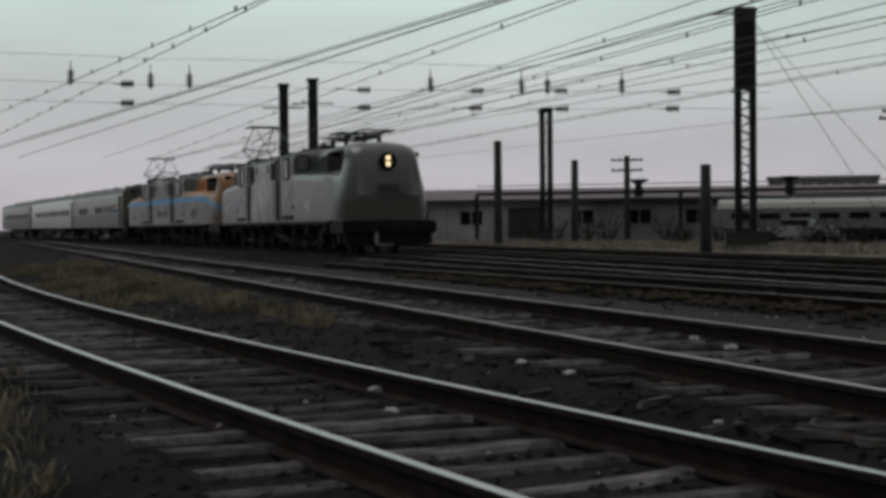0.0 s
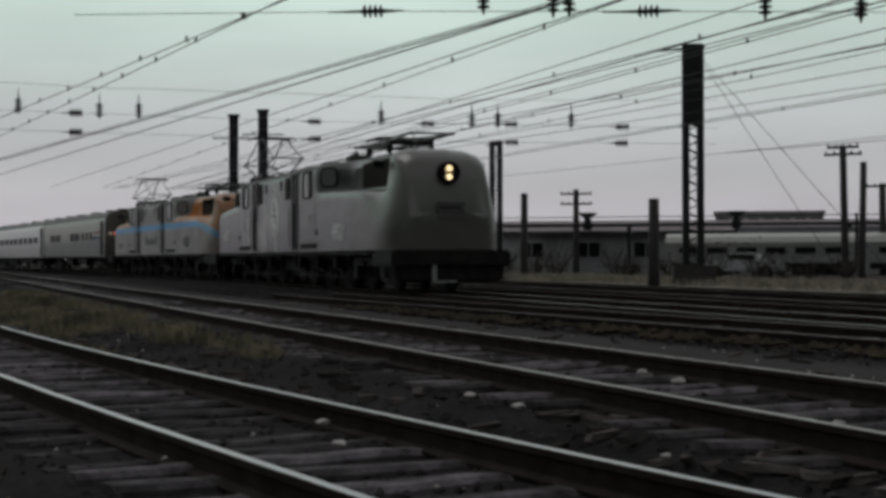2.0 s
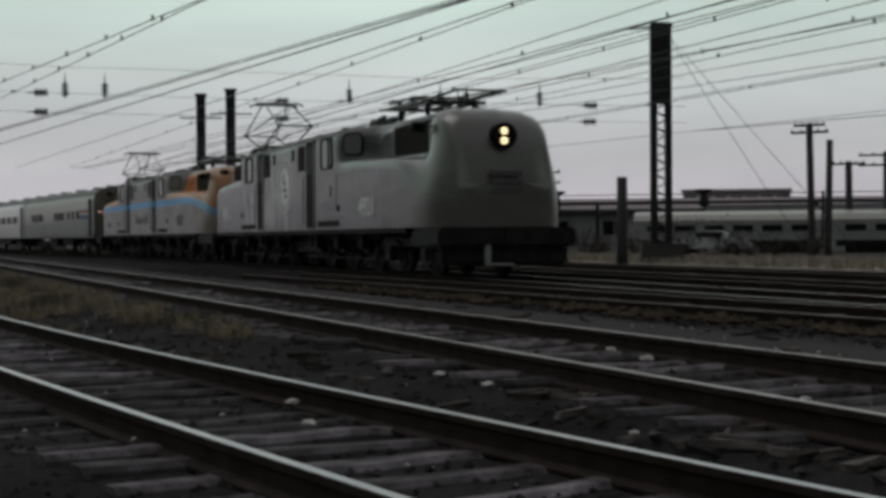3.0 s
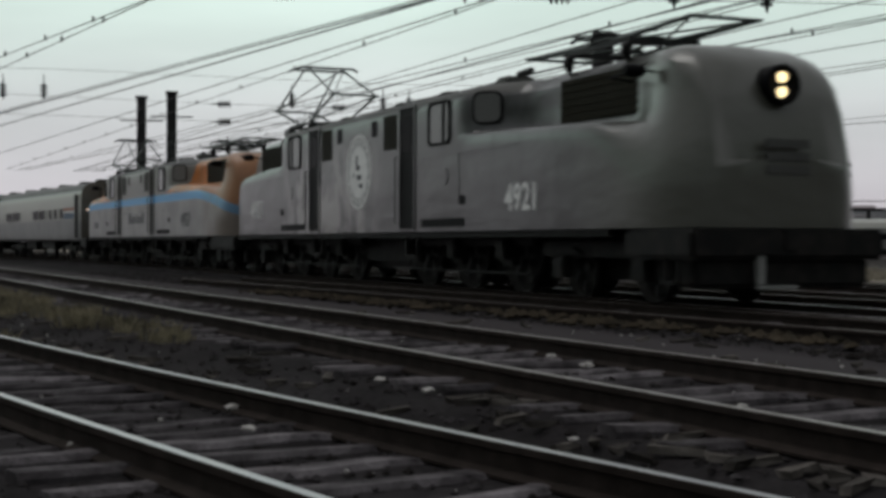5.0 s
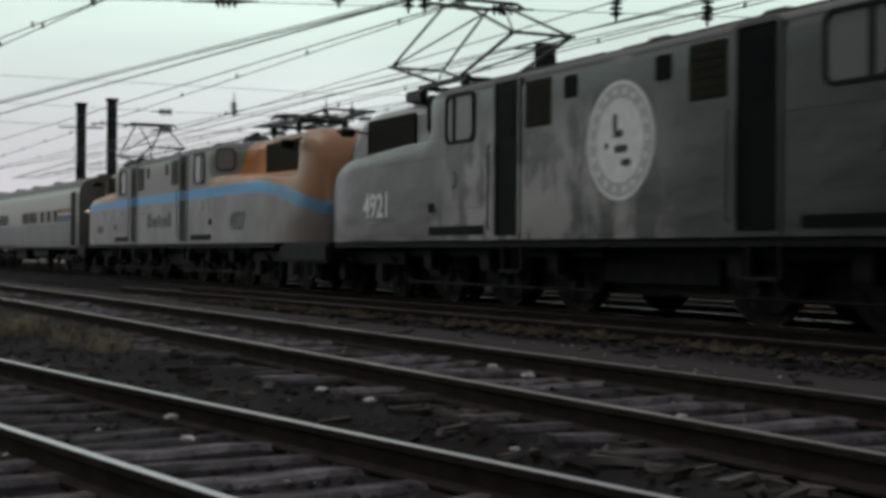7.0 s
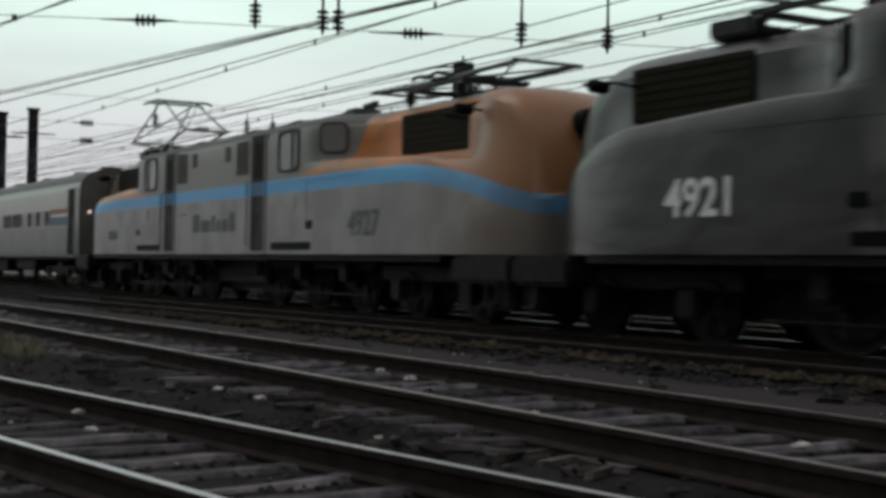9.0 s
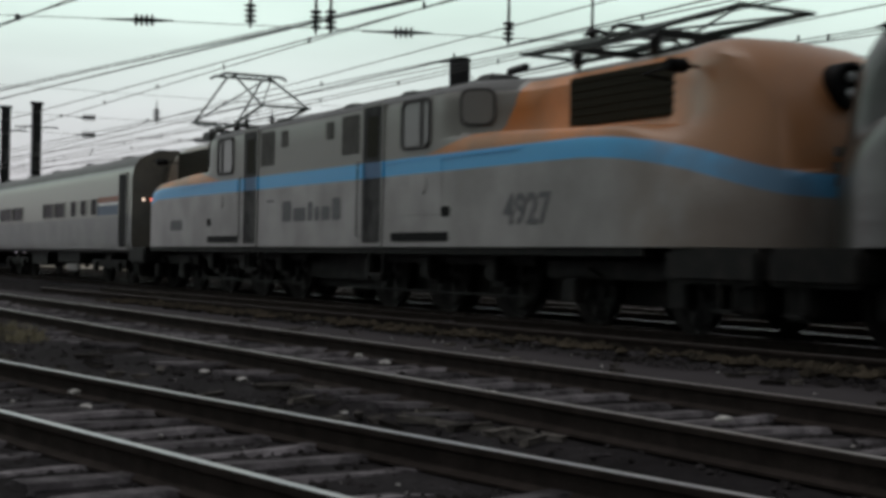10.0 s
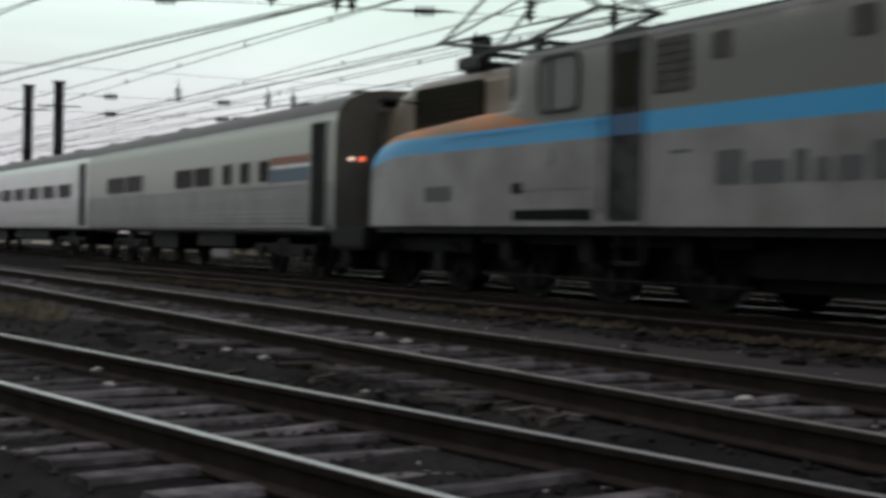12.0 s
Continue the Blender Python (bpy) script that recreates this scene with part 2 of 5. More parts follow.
M_tie = mat("weathered_sleeper_wood", (0.130, 0.118, 0.124), 0.9, 0, 0.55, 4, 0.8, 45, (0.040, 0.036, 0.038), 0.50, each=0.55, ior=1.12)
M_scrap = mat("splintered_grey_wood", (0.10, 0.09, 0.082), 0.9, 0, 0.35, 5, 0.4, 50, (0.04, 0.035, 0.032), 0.5, each=0.7, ior=1.12)
M_stone = mat("dark_ballast_stone", (0.044, 0.040, 0.042), 0.9, 0, 0.4, 3, 0.3, 30, (0.016, 0.014, 0.013), ior=1.12)
M_clod = mat("brown_cinder_clod", (0.062, 0.050, 0.036), 0.95, 0, 0.4, 2, 0.4, 30, (0.022, 0.019, 0.015), ior=1.1)
M_pale = mat("pale_stone", (0.42, 0.40, 0.38), 0.85, 0, 0.2, 8, 0.2, 30)
M_grass = mat("dry_olive_grass", (0.28, 0.245, 0.165), 0.95, 0, 0.3, 0.9, 0.0, 20, (0.10, 0.09, 0.065), ior=1.1)
M_palegrass = mat("straw_coloured_grass", (0.37, 0.33, 0.26), 0.9, 0, 0.3, 2, 0.0, 20, (0.10, 0.09, 0.07))
M_poleblack = mat("black_painted_steel", (0.010, 0.010, 0.011), 0.6, 0.2, 0.3, 3, 0.1, 30)
M_concrete = mat("dark_concrete_base", (0.045, 0.042, 0.04), 0.9, 0, 0.3, 3, 0.3, 30)
M_timber = mat("dark_timber_pole", (0.030, 0.027, 0.026), 0.85, 0, 0.3, 4, 0.3, 30)
M_wire = mat("dull_copper_wire", (0.045, 0.047, 0.046), 0.6, 0.3, 0.1, 3, 0)
M_porcelain = mat("dark_brown_porcelain", (0.012, 0.012, 0.012), 0.3, 0, 0.1, 3, 0)
M_brickwall = mat("grey_warehouse_wall", (0.38, 0.37, 0.38), 0.9, 0, 0.3, 0.25, 0.2, 5, (0.17, 0.165, 0.17))
M_pinkroof = mat("dull_red_brown_roof", (0.20, 0.165, 0.175), 0.9, 0, 0.2, 0.3, 0.1, 5)
M_palewall = mat("pale_rendered_wall", (0.34, 0.31, 0.31), 0.9, 0, 0.15, 0.2, 0.1, 5)
M_farroof = mat("dark_shed_roof", (0.045, 0.045, 0.05), 0.8, 0, 0.2, 0.3, 0.1, 5)
M_carwhite = mat("white_car_paint", (0.42, 0.42, 0.43), 0.3, 0, 0.05, 2, 0)
M_bush = mat("bare_scrub", (0.045, 0.038, 0.032), 0.95, 0, 0.3, 1, 0)


def ground_material():
    m = mat("cinder_ballast_ground", (0.026, 0.0235, 0.0245), 0.95, 0, 0.6, 0.55, 1.0, 14, (0.0135, 0.012, 0.0125), 0.5, ior=1.08)
    n, l = m.node_tree.nodes, m.node_tree.links
    b = n["Principled BSDF"]
    base = b.inputs["Base Color"].links[0].from_socket
    co = n.new("ShaderNodeTexCoord").outputs["Object"]
    mask = axis_mask(n, l, co, 1, 25.2, 36, 0.8)      # straw-coloured verge behind the tracks
    base = over(n, l, base, mask, (0.25, 0.225, 0.19))
    path = axis_mask(n, l, co, 1, 6.5, 8.3, 0.35)     # trodden cinder path between two tracks
    base = over(n, l, base, path, (0.048, 0.043, 0.045))
    far = axis_mask(n, l, co, 1, 36, 4000, 1.0)
    base = over(n, l, base, far, (0.06, 0.055, 0.052))
    l.new(base, b.inputs["Base Color"])
    return m


M_ground = ground_material()


# ---------------------------------------------------------------- mesh helpers
def part(name, bm, material, parent=None, label=""):
    """Links a bmesh as one mesh object under a thing or a part."""
    me = bpy.data.meshes.new(name)
    bm.to_mesh(me)
    bm.free()
    for m in (material if isinstance(material, (list, tuple)) else [material]):
        me.materials.append(m)
    ob = new(name, me)
    if parent:
        ob.parent = parent
    return tagged(ob, label)


def thing(name, label, category, group="", kind=""):
    return tagged(new(name), label, category, group, kind)


def box(bm, x0, x1, y0, y1, z0, z1, m=0, bevel=0.0):
    r = bmesh.ops.create_cube(bm, size=1.0, matrix=Matrix.Translation(((x0 + x1) / 2, (y0 + y1) / 2, (z0 + z1) / 2)) @ Matrix.Diagonal((x1 - x0, y1 - y0, z1 - z0, 1)))
    vs = r["verts"]
    fs = list({f for v in vs for f in v.link_faces})
    for f in fs:
        f.material_index = m
    if bevel:
        bmesh.ops.bevel(bm, geom=list({e for v in vs for e in v.link_edges}), offset=bevel, segments=2, affect="EDGES")
    return vs


def boxes(*bs, bevel=0.0):
    bm = bmesh.new()
    for b in bs:
        box(bm, *b, bevel=bevel)
    return bm


def tube(bm, pts, r, seg=6, m=0):
    """A round bar through points."""
    pts = [Vector(p) for p in pts]
    rings = []
    for i, p in enumerate(pts):
        d = (pts[min(i + 1, len(pts) - 1)] - pts[max(i - 1, 0)]).normalized()
        a = d.cross(Vector((0, 0, 1)) if abs(d.z) < 0.9 else Vector((1, 0, 0))).normalized()
        b = d.cross(a)
        rings.append([bm.verts.new(p + r * (math.cos(k * math.tau / seg) * a + math.sin(k * math.tau / seg) * b)) for k in range(seg)])
    for u, v in zip(rings, rings[1:]):
        for k in range(seg):
            bm.faces.new((u[k], u[(k + 1) % seg], v[(k + 1) % seg], v[k])).material_index = m
    bm.faces.new(rings[0][::-1])
    bm.faces.new(rings[-1])
    return bm


def lathe(bm, prof, matrix, seg=24, m=0, caps=True):
    """Turned shape: (radius, height) rows round the local z axis."""
    rings = []
    for r, h in prof:
        rings.append([bm.verts.new(matrix @ Vector((max(r, 1e-3) * math.cos(k * math.tau / seg), max(r, 1e-3) * math.sin(k * math.tau / seg), h))) for k in range(seg)])
    for u, v in zip(rings, rings[1:]):
        for k in range(seg):
            f = bm.faces.new((u[k], u[(k + 1) % seg], v[(k + 1) % seg], v[k]))
            f.material_index = m
            f.smooth = True
    if caps:
        bm.faces.new(rings[0][::-1]).material_index = m
        bm.faces.new(rings[-1]).material_index = m
    return bm


def lettering(name, words, height, material, parent, matrix, label=""):
    cu = bpy.data.curves.new(name, "FONT")
    cu.body, cu.size, cu.extrude, cu.align_x, cu.align_y = words, height * 1.4, 0.004, "CENTER", "CENTER"
    cu.offset = 0.012
    tmp = new(name, cu)
    me = bpy.data.meshes.new_from_object(tmp.evaluated_get(bpy.context.evaluated_depsgraph_get()))
    bpy.data.objects.remove(tmp)
    me.materials.clear()
    me.materials.append(material)
    ob = new(name, me)
    ob.parent = parent
    ob.matrix_basis = matrix
    return tagged(ob, label)


# ---------------------------------------------------------------- the main line, on a long bend
K0, K1, D0 = 0.0029446, 9.946e-5, 11.5934


def line(s):
    """The running line's centre and heading at a distance along it."""
    c = max(s, -78.0)
    x = c - (K0 * K0 * c ** 3 / 6 + K0 * K1 * c ** 4 / 8 + K1 * K1 * c ** 5 / 40)
    y = D0 + K0 * c * c / 2 + K1 * c ** 3 / 6
    h = K0 * c + K1 * c * c / 2
    return Vector((x + (s - c) * math.cos(h), y + (s - c) * math.sin(h), 0)), h


def near_line(x):
    """Centre of the near siding."""
    u = x / 0.93 + 8.0
    return 0.93 * (2.24 + 0.149 * u + 0.0026 * min(u, 0) ** 2)


# ---------------------------------------------------------------- ground
def ease(a, b, v):
    k = min(max((v - a) / (b - a), 0.0), 1.0)
    return k * k * (3 - 2 * k)


def level(x, y):
    """Height of the ground: the near siding lies low, the next track a little high."""
    d = y - near_line(max(x, -45))
    z = -0.37 + 0.082 * ease(-2.2, -1.3, d)
    lo = near_line(max(x, -45)) + 0.95
    return z + ease(lo, max(3.72, lo + 0.25), y) * (-0.162 - z)


def build_ground():
    xs = [-4000, -1500, -600, -300, -180, -120, -90, -70, -58] + [-50 + 0.28 * i for i in range(190)] + [5, 10, 20, 40, 90, 300, 1000, 4000]
    ys = [-4000, -1000, -300, -100, -40, -15, -6] + [-3 + 0.24 * i for i in range(125)] + [28, 30, 33, 37, 42, 50, 65, 90, 150, 300, 1000, 4000]
    vs = []
    for x in xs:
        for y in ys:
            z = level(x, y)
            if -52 < x < 4 and -4 < y < 36:
                z += 0.020 * noise.noise((x * 0.9, y * 0.9, 0)) + 0.022 * noise.noise((x * 3.1, y * 3.1, 4))
            vs.append((x, y, z))
    ny = len(ys)
    fs = [(i * ny + j, (i + 1) * ny + j, (i + 1) * ny + j + 1, i * ny + j + 1) for i in range(len(xs) - 1) for j in range(ny - 1)]
    me = bpy.data.meshes.new("ground")
    me.from_pydata(vs, [], fs)
    me.materials.append(M_ground)
    for p in me.polygons:
        p.use_smooth = True
    return tagged(new("ground", me), "dark cinder and ballast yard ground with a straw verge", "ground", kind="structure")


build_ground()

PROFILE = [(-0.07, -0.165), (0.07, -0.165), (0.07, -0.150), (0.012, -0.128), (0.012, -0.045), (0.036, -0.036), (0.036, -0.006), (0.028, 0.0), (-0.028, 0.0), (-0.036, -0.006), (-0.036, -0.036), (-0.012, -0.045), (-0.012, -0.128), (-0.07, -0.150)]


def rail_mesh(points):
    """A rail of its real section through points (centre of the head)."""
    bm = bmesh.new()
    rings = []
    for i, p in enumerate(points):
        d = (points[min(i + 1, len(points) - 1)] - points[max(i - 1, 0)]).normalized()
        side = Vector((-d.y, d.x, 0))
        rings.append([bm.verts.new(p + side * a + Vector((0, 0, b))) for a, b in PROFILE])
    k = len(PROFILE)
    for u, v in zip(rings, rings[1:]):
        for j in range(k):
            f = bm.faces.new((u[j], u[(j + 1) % k], v[(j + 1) % k], v[j]))
            f.material_index = 1 if j == 7 else 0
    bm.faces.new(rings[0])
    bm.faces.new(rings[-1][::-1])
    bmesh.ops.recalc_face_normals(bm, faces=bm.faces)
    return bm


def sleeper_mesh(k):
    """A worn wooden sleeper with rounded, split ends."""
    r = random.Random(50 + k)
    bm = bmesh.new()
    n = 7
    rings = []
    for i in range(n):
        x = -1.3 + 2.6 * i / (n - 1) + r.uniform(-0.03, 0.03)
        w, h = 0.105 + r.uniform(-0.025, 0.012), r.uniform(-0.020, 0.006)
        rings.append([bm.verts.new((x, yy, zz)) for yy, zz in ((-w, -0.17), (-w, h - 0.03), (-w + 0.03, h), (w - 0.03, h + r.uniform(-0.008, 0.004)), (w, h - 0.03), (w, -0.17))])
    for u, v in zip(rings, rings[1:]):
        for j in range(5):
            bm.faces.new((u[j], u[j + 1], v[j + 1], v[j]))
    bm.faces.new(rings[0])
    bm.faces.new(rings[-1][::-1])
    bmesh.ops.recalc_face_normals(bm, faces=bm.faces)
    me = bpy.data.meshes.new("sleeper")
    bm.to_mesh(me)
    bm.free()
    me.materials.append(M_tie)
    return me


SLEEPERS = [sleeper_mesh(k) for k in range(6)]


def track(label, curve, z, s0, s1, head, step=0.50, single=True, seed=1, low=0.135, reach=None, trim=False, half=0.75):
    """Two rails on wooden sleepers along curve(s) -> (place, heading)."""
    t = thing("railway_track", label, "railway track", "tracks of the yard")
    r = random.Random(seed)
    cnt = max(int((s1 - s0) / 2), 2)
    for side in (-half, half):
        pts = []
        for i in range(cnt + 1):
            p, h = curve(s0 + (s1 - s0) * i / cnt)
            pts.append(Vector((p.x - math.sin(h) * side, p.y + math.cos(h) * side, z)))
        part("rail", rail_mesh(pts), (M_rail, head), t, "steel rail with a polished head" if head is M_head else "")
    lo, hi = reach or (s0, s1)
    s = lo
    if single:
        while s < hi:
            p, h = curve(s)
            ob = new("sleeper", r.choice(SLEEPERS))
            ob.parent = t
            short = trim and s > -5
            ob.matrix_basis = pose(p.x + r.uniform(-0.05, 0.05), p.y + r.uniform(-0.06, 0.06), z - low + r.uniform(-0.025, 0.012), r.uniform(-1, 1), r.uniform(-1.2, 1.2), math.degrees(h) + 90 + r.uniform(-3, 3)) @ (Matrix.Translation((0.34, 0, 0)) @ Matrix.Diagonal((0.74, 1, 1, 1)) if short else Matrix.Identity(4))
            s += step * r.uniform(0.9, 1.12)
    else:
        bm = bmesh.new()
        while s < hi:
            p, h = curve(s)
            vs = box(bm, -1.3, 1.3, -0.115, 0.115, -0.17, 0)
            m = pose(p.x, p.y + r.uniform(-0.05, 0.05), z - low, 0, 0, math.degrees(h) + 90 + r.uniform(-2, 2))
            bmesh.ops.transform(bm, matrix=m, verts=vs)
            s += step
        tagged(part("sleeper_row", bm, M_tie, t), kind="stuff")
    return t


def siding(s):
    u = s / 0.93 + 8
    return Vector((s, near_line(s), 0)), math.atan(0.149 + (0.0052 * u if u < 0 else 0))


def offset(d):
    def f(s):
        p, h = line(s)
        return Vector((p.x - math.sin(h) * d, p.y + math.cos(h) * d, 0)), h
    return f


track("near siding with shiny rails on weathered wooden sleepers", siding, -0.11, -44, 4, M_head, reach=(-36, 3.5), seed=3, half=0.705)
track("straight yard track with worn rails and old sleepers", lambda s: (Vector((s, 5.06, 0)), 0.0), 0.02, -95, 6, M_headmid, reach=(-66, 5), seed=4, trim=True, half=0.825)
track("main line track on dark ballast under the train", line, 0.0, -190, 45, M_head, reach=(-74, 18), seed=5)
track("yard track beyond the main line", offset(3.75), -0.02, -150, 45, M_headold, reach=(-66, 6), seed=6)
track("far yard track beside the straw verge", offset(8.1), -0.02, -150, 45, M_headold, reach=(-66, 0), seed=7)
track("turnout lead joining the main line from the near side", lambda s: (Vector((s, 10.15 + 0.05 * (s + 12.3), 0)), 0.05), -0.02, -32, 14, M_headold, reach=(-31, 6), seed=8)


def rocks(name, label, spots, material, lo, hi, seed):
    """Broken stones, joined."""
    r = random.Random(seed)
    vs, fs = [], []
    for x, y, z in spots:
        a = r.uniform(lo, hi)
        b, c, q = a * r.uniform(0.6, 1), a * r.uniform(0.35, 0.7), r.uniform(0, 6.28)
        k = len(vs)
        for ux, uy, uz in ((1, 0.1, -0.2), (-0.1, 1, 0.1), (-1, -0.1, -0.1), (0.15, -1, 0), (0.1, 0.15, 1), (0, 0, -0.8)):
            j = [r.uniform(0.75, 1.2) for _ in range(3)]
            px, py = ux * a * j[0], uy * b * j[1]
            vs.append((x + px * math.cos(q) - py * math.sin(q), y + px * math.sin(q) + py * math.cos(q), z + uz * c * j[2]))
        for i in range(4):
            n = (i + 1) % 4
            fs += [(k + i, k + n, k + 4), (k + n, k + i, k + 5)]
    me = bpy.data.meshes.new(name)
    me.from_pydata(vs, [], fs)
    me.materials.append(material)
    return tagged(new(name, me), label, "ballast", kind="stuff")


def scatter(count, seed, x0, x1, y0, y1, pick=lambda x, y: True):
    r = random.Random(seed)
    out = []
    while len(out) < count:
        x = x1 - (x1 - x0) * r.random() ** 1.6
        y = r.uniform(y0, y1)
        if pick(x, y):
            out.append((x, y, level(x, y) + 0.01))
    return out


rocks("ballast", "loose dark broken ballast stones between the tracks", scatter(15000, 11, -42, 0, -0.5, 10.2, lambda x, y: not 6.6 < y < 8.2), M_stone, 0.012, 0.040, 12)
rocks("ballast", "rough dark ballast shoulder along the main line", scatter(3500, 13, -45, 4, 8.3, 10.2), M_stone, 0.03, 0.07, 14)
rc = random.Random(17)
rocks("cinder_clods", "ridge of brown cinder clods and weeds along the main line", [(x, 8.95 + 0.05 * (x + 12) + rc.gauss(0, 0.22), -0.11) for x in (rc.uniform(-26, -2) for _ in range(900)) if noise.noise((x * 1.5, 0, 3)) > -0.22], M_clod, 0.04, 0.12, 18)
rocks("pale_pebbles", "a few pale pebbles and scraps on the cinders", scatter(300, 15, -30, -3, 0.5, 9), M_pale, 0.008, 0.024, 16)


def stone(x, y, z, size, seed):
    r = random.Random(seed)
    bm = bmesh.new()
    bmesh.ops.create_icosphere(bm, subdivisions=2, radius=1)
    for v in bm.verts:
        v.co *= 0.8 + 0.4 * noise.noise(v.co * 1.3 + Vector((seed, 0, 0)))
        v.co.x *= size * 1.3
        v.co.y *= size
        v.co.z *= size * 0.5
    ob = part("stone", bm, M_pale)
    ob.matrix_basis = pose(x, y, z, 0, 0, r.uniform(0, 180))
    return tagged(ob, "pale broken stone lying on the cinders", "stone", "pale stones")


for i, (x, y, z, s) in enumerate(((-8.07, 3.76, -0.13, 0.055), (-8.87, 3.75, -0.13, 0.045), (-8.13, 4.26, -0.13, 0.045), (-7.56, 2.38, -0.235, 0.045), (-8.58, 2.59, -0.235, 0.05),
                                 (-7.43, 1.37, -0.25, 0.04), (-9.78, 5.66, -0.10, 0.05), (-8.97, 5.52, -0.10, 0.05), (-4.36, 5.35, -0.10, 0.05), (-6.55, 5.1, -0.13, 0.035), (-5.9, 3.55, -0.15, 0.03))):
    stone(x, y, z, s, i)


def scrap_mesh(k):
    r = random.Random(90 + k)
    bm = bmesh.new()
    vs = box(bm, -r.uniform(0.05, 0.17), r.uniform(0.05, 0.17), -0.025, 0.03, -0.018, 0.018)
    for v in vs:
        v.co += Vector((r.uniform(-0.03, 0.03), r.uniform(-0.015, 0.015), r.uniform(-0.008, 0.008)))
    me = bpy.data.meshes.new("wood_scrap")
    bm.to_mesh(me)
    bm.free()
    me.materials.append(M_scrap)
    return me


SCRAPS = [scrap_mesh(k) for k in range(5)]
rs = random.Random(33)
for k in range(110):
    x = -4.2 - 15 * rs.random() ** 1.5
    y = rs.uniform(max(near_line(x) + 1.2, 2.2), 4.1) if k % 3 else rs.uniform(6.2, 8.8)
    ob = new("wood_scrap", rs.choice(SCRAPS))
    ob.matrix_basis = pose(x, y, level(x, y) + 0.02, rs.uniform(-9, 9), rs.uniform(-8, 8), rs.gauss(85, 35))
    tagged(ob, "splintered grey scrap of sleeper wood on the cinders", "wood scrap", "wood scraps between the tracks")


def grass(name, label, spots, material, tall, seed):
    r = random.Random(seed)
    vs, fs = [], []
    for x, y in spots:
        z = level(x, y) - 0.02
        for _ in range(7):
            q, h, w = r.uniform(0, 6.28), tall * r.uniform(0.4, 1.15), r.uniform(0.006, 0.014)
            bx, by = x + r.gauss(0, 0.05), y + r.gauss(0, 0.05)
            lx, ly = r.gauss(0, 0.35) * h, r.gauss(0, 0.35) * h
            k = len(vs)
            dx, dy = w * math.cos(q), w * math.sin(q)
            vs += [(bx - dx, by - dy, z), (bx + dx, by + dy, z), (bx + lx * 0.4 + dx * 0.7, by + ly * 0.4 + dy * 0.7, z + h * 0.6), (bx + lx * 0.4 - dx * 0.7, by + ly * 0.4 - dy * 0.7, z + h * 0.6), (bx + lx, by + ly, z + h)]
            fs += [(k, k + 1, k + 2, k + 3), (k + 3, k + 2, k + 4)]
    me = bpy.data.meshes.new(name)
    me.from_pydata(vs, [], fs)
    me.materials.append(material)
    return tagged(new(name, me), label, "grass", kind="stuff")


rg = random.Random(21)
patch = []
while len(patch) < 1700:
    x = rg.uniform(-42, -13.0)
    lo, hi = near_line(x) + 1.0, 3.9
    y = rg.uniform(lo, hi)
    if noise.noise((x * 0.35, y * 1.0, 9)) > -0.15 + 0.6 * ease(-18, -13.0, x):
        patch.append((x, y))
grass("grass", "dry olive grass growing between two tracks", patch, M_grass, 0.15, 22)
grass("grass", "sparse dark weeds at the edge of the near siding", [(rg.uniform(-11, -4), near_line(-7) - 1.7 - rg.random() * 0.9) for _ in range(160)], M_grass, 0.16, 23)
grass("dry_grass", "straw-coloured dead grass on the far verge", [(rg.uniform(-75, -22), rg.uniform(25.5, 33)) for _ in range(3800)], M_palegrass, 0.30, 24)


# ---------------------------------------------------------------- electric locomotive
SIDE = 1.56
SILL, TIP = 1.04, 12.0


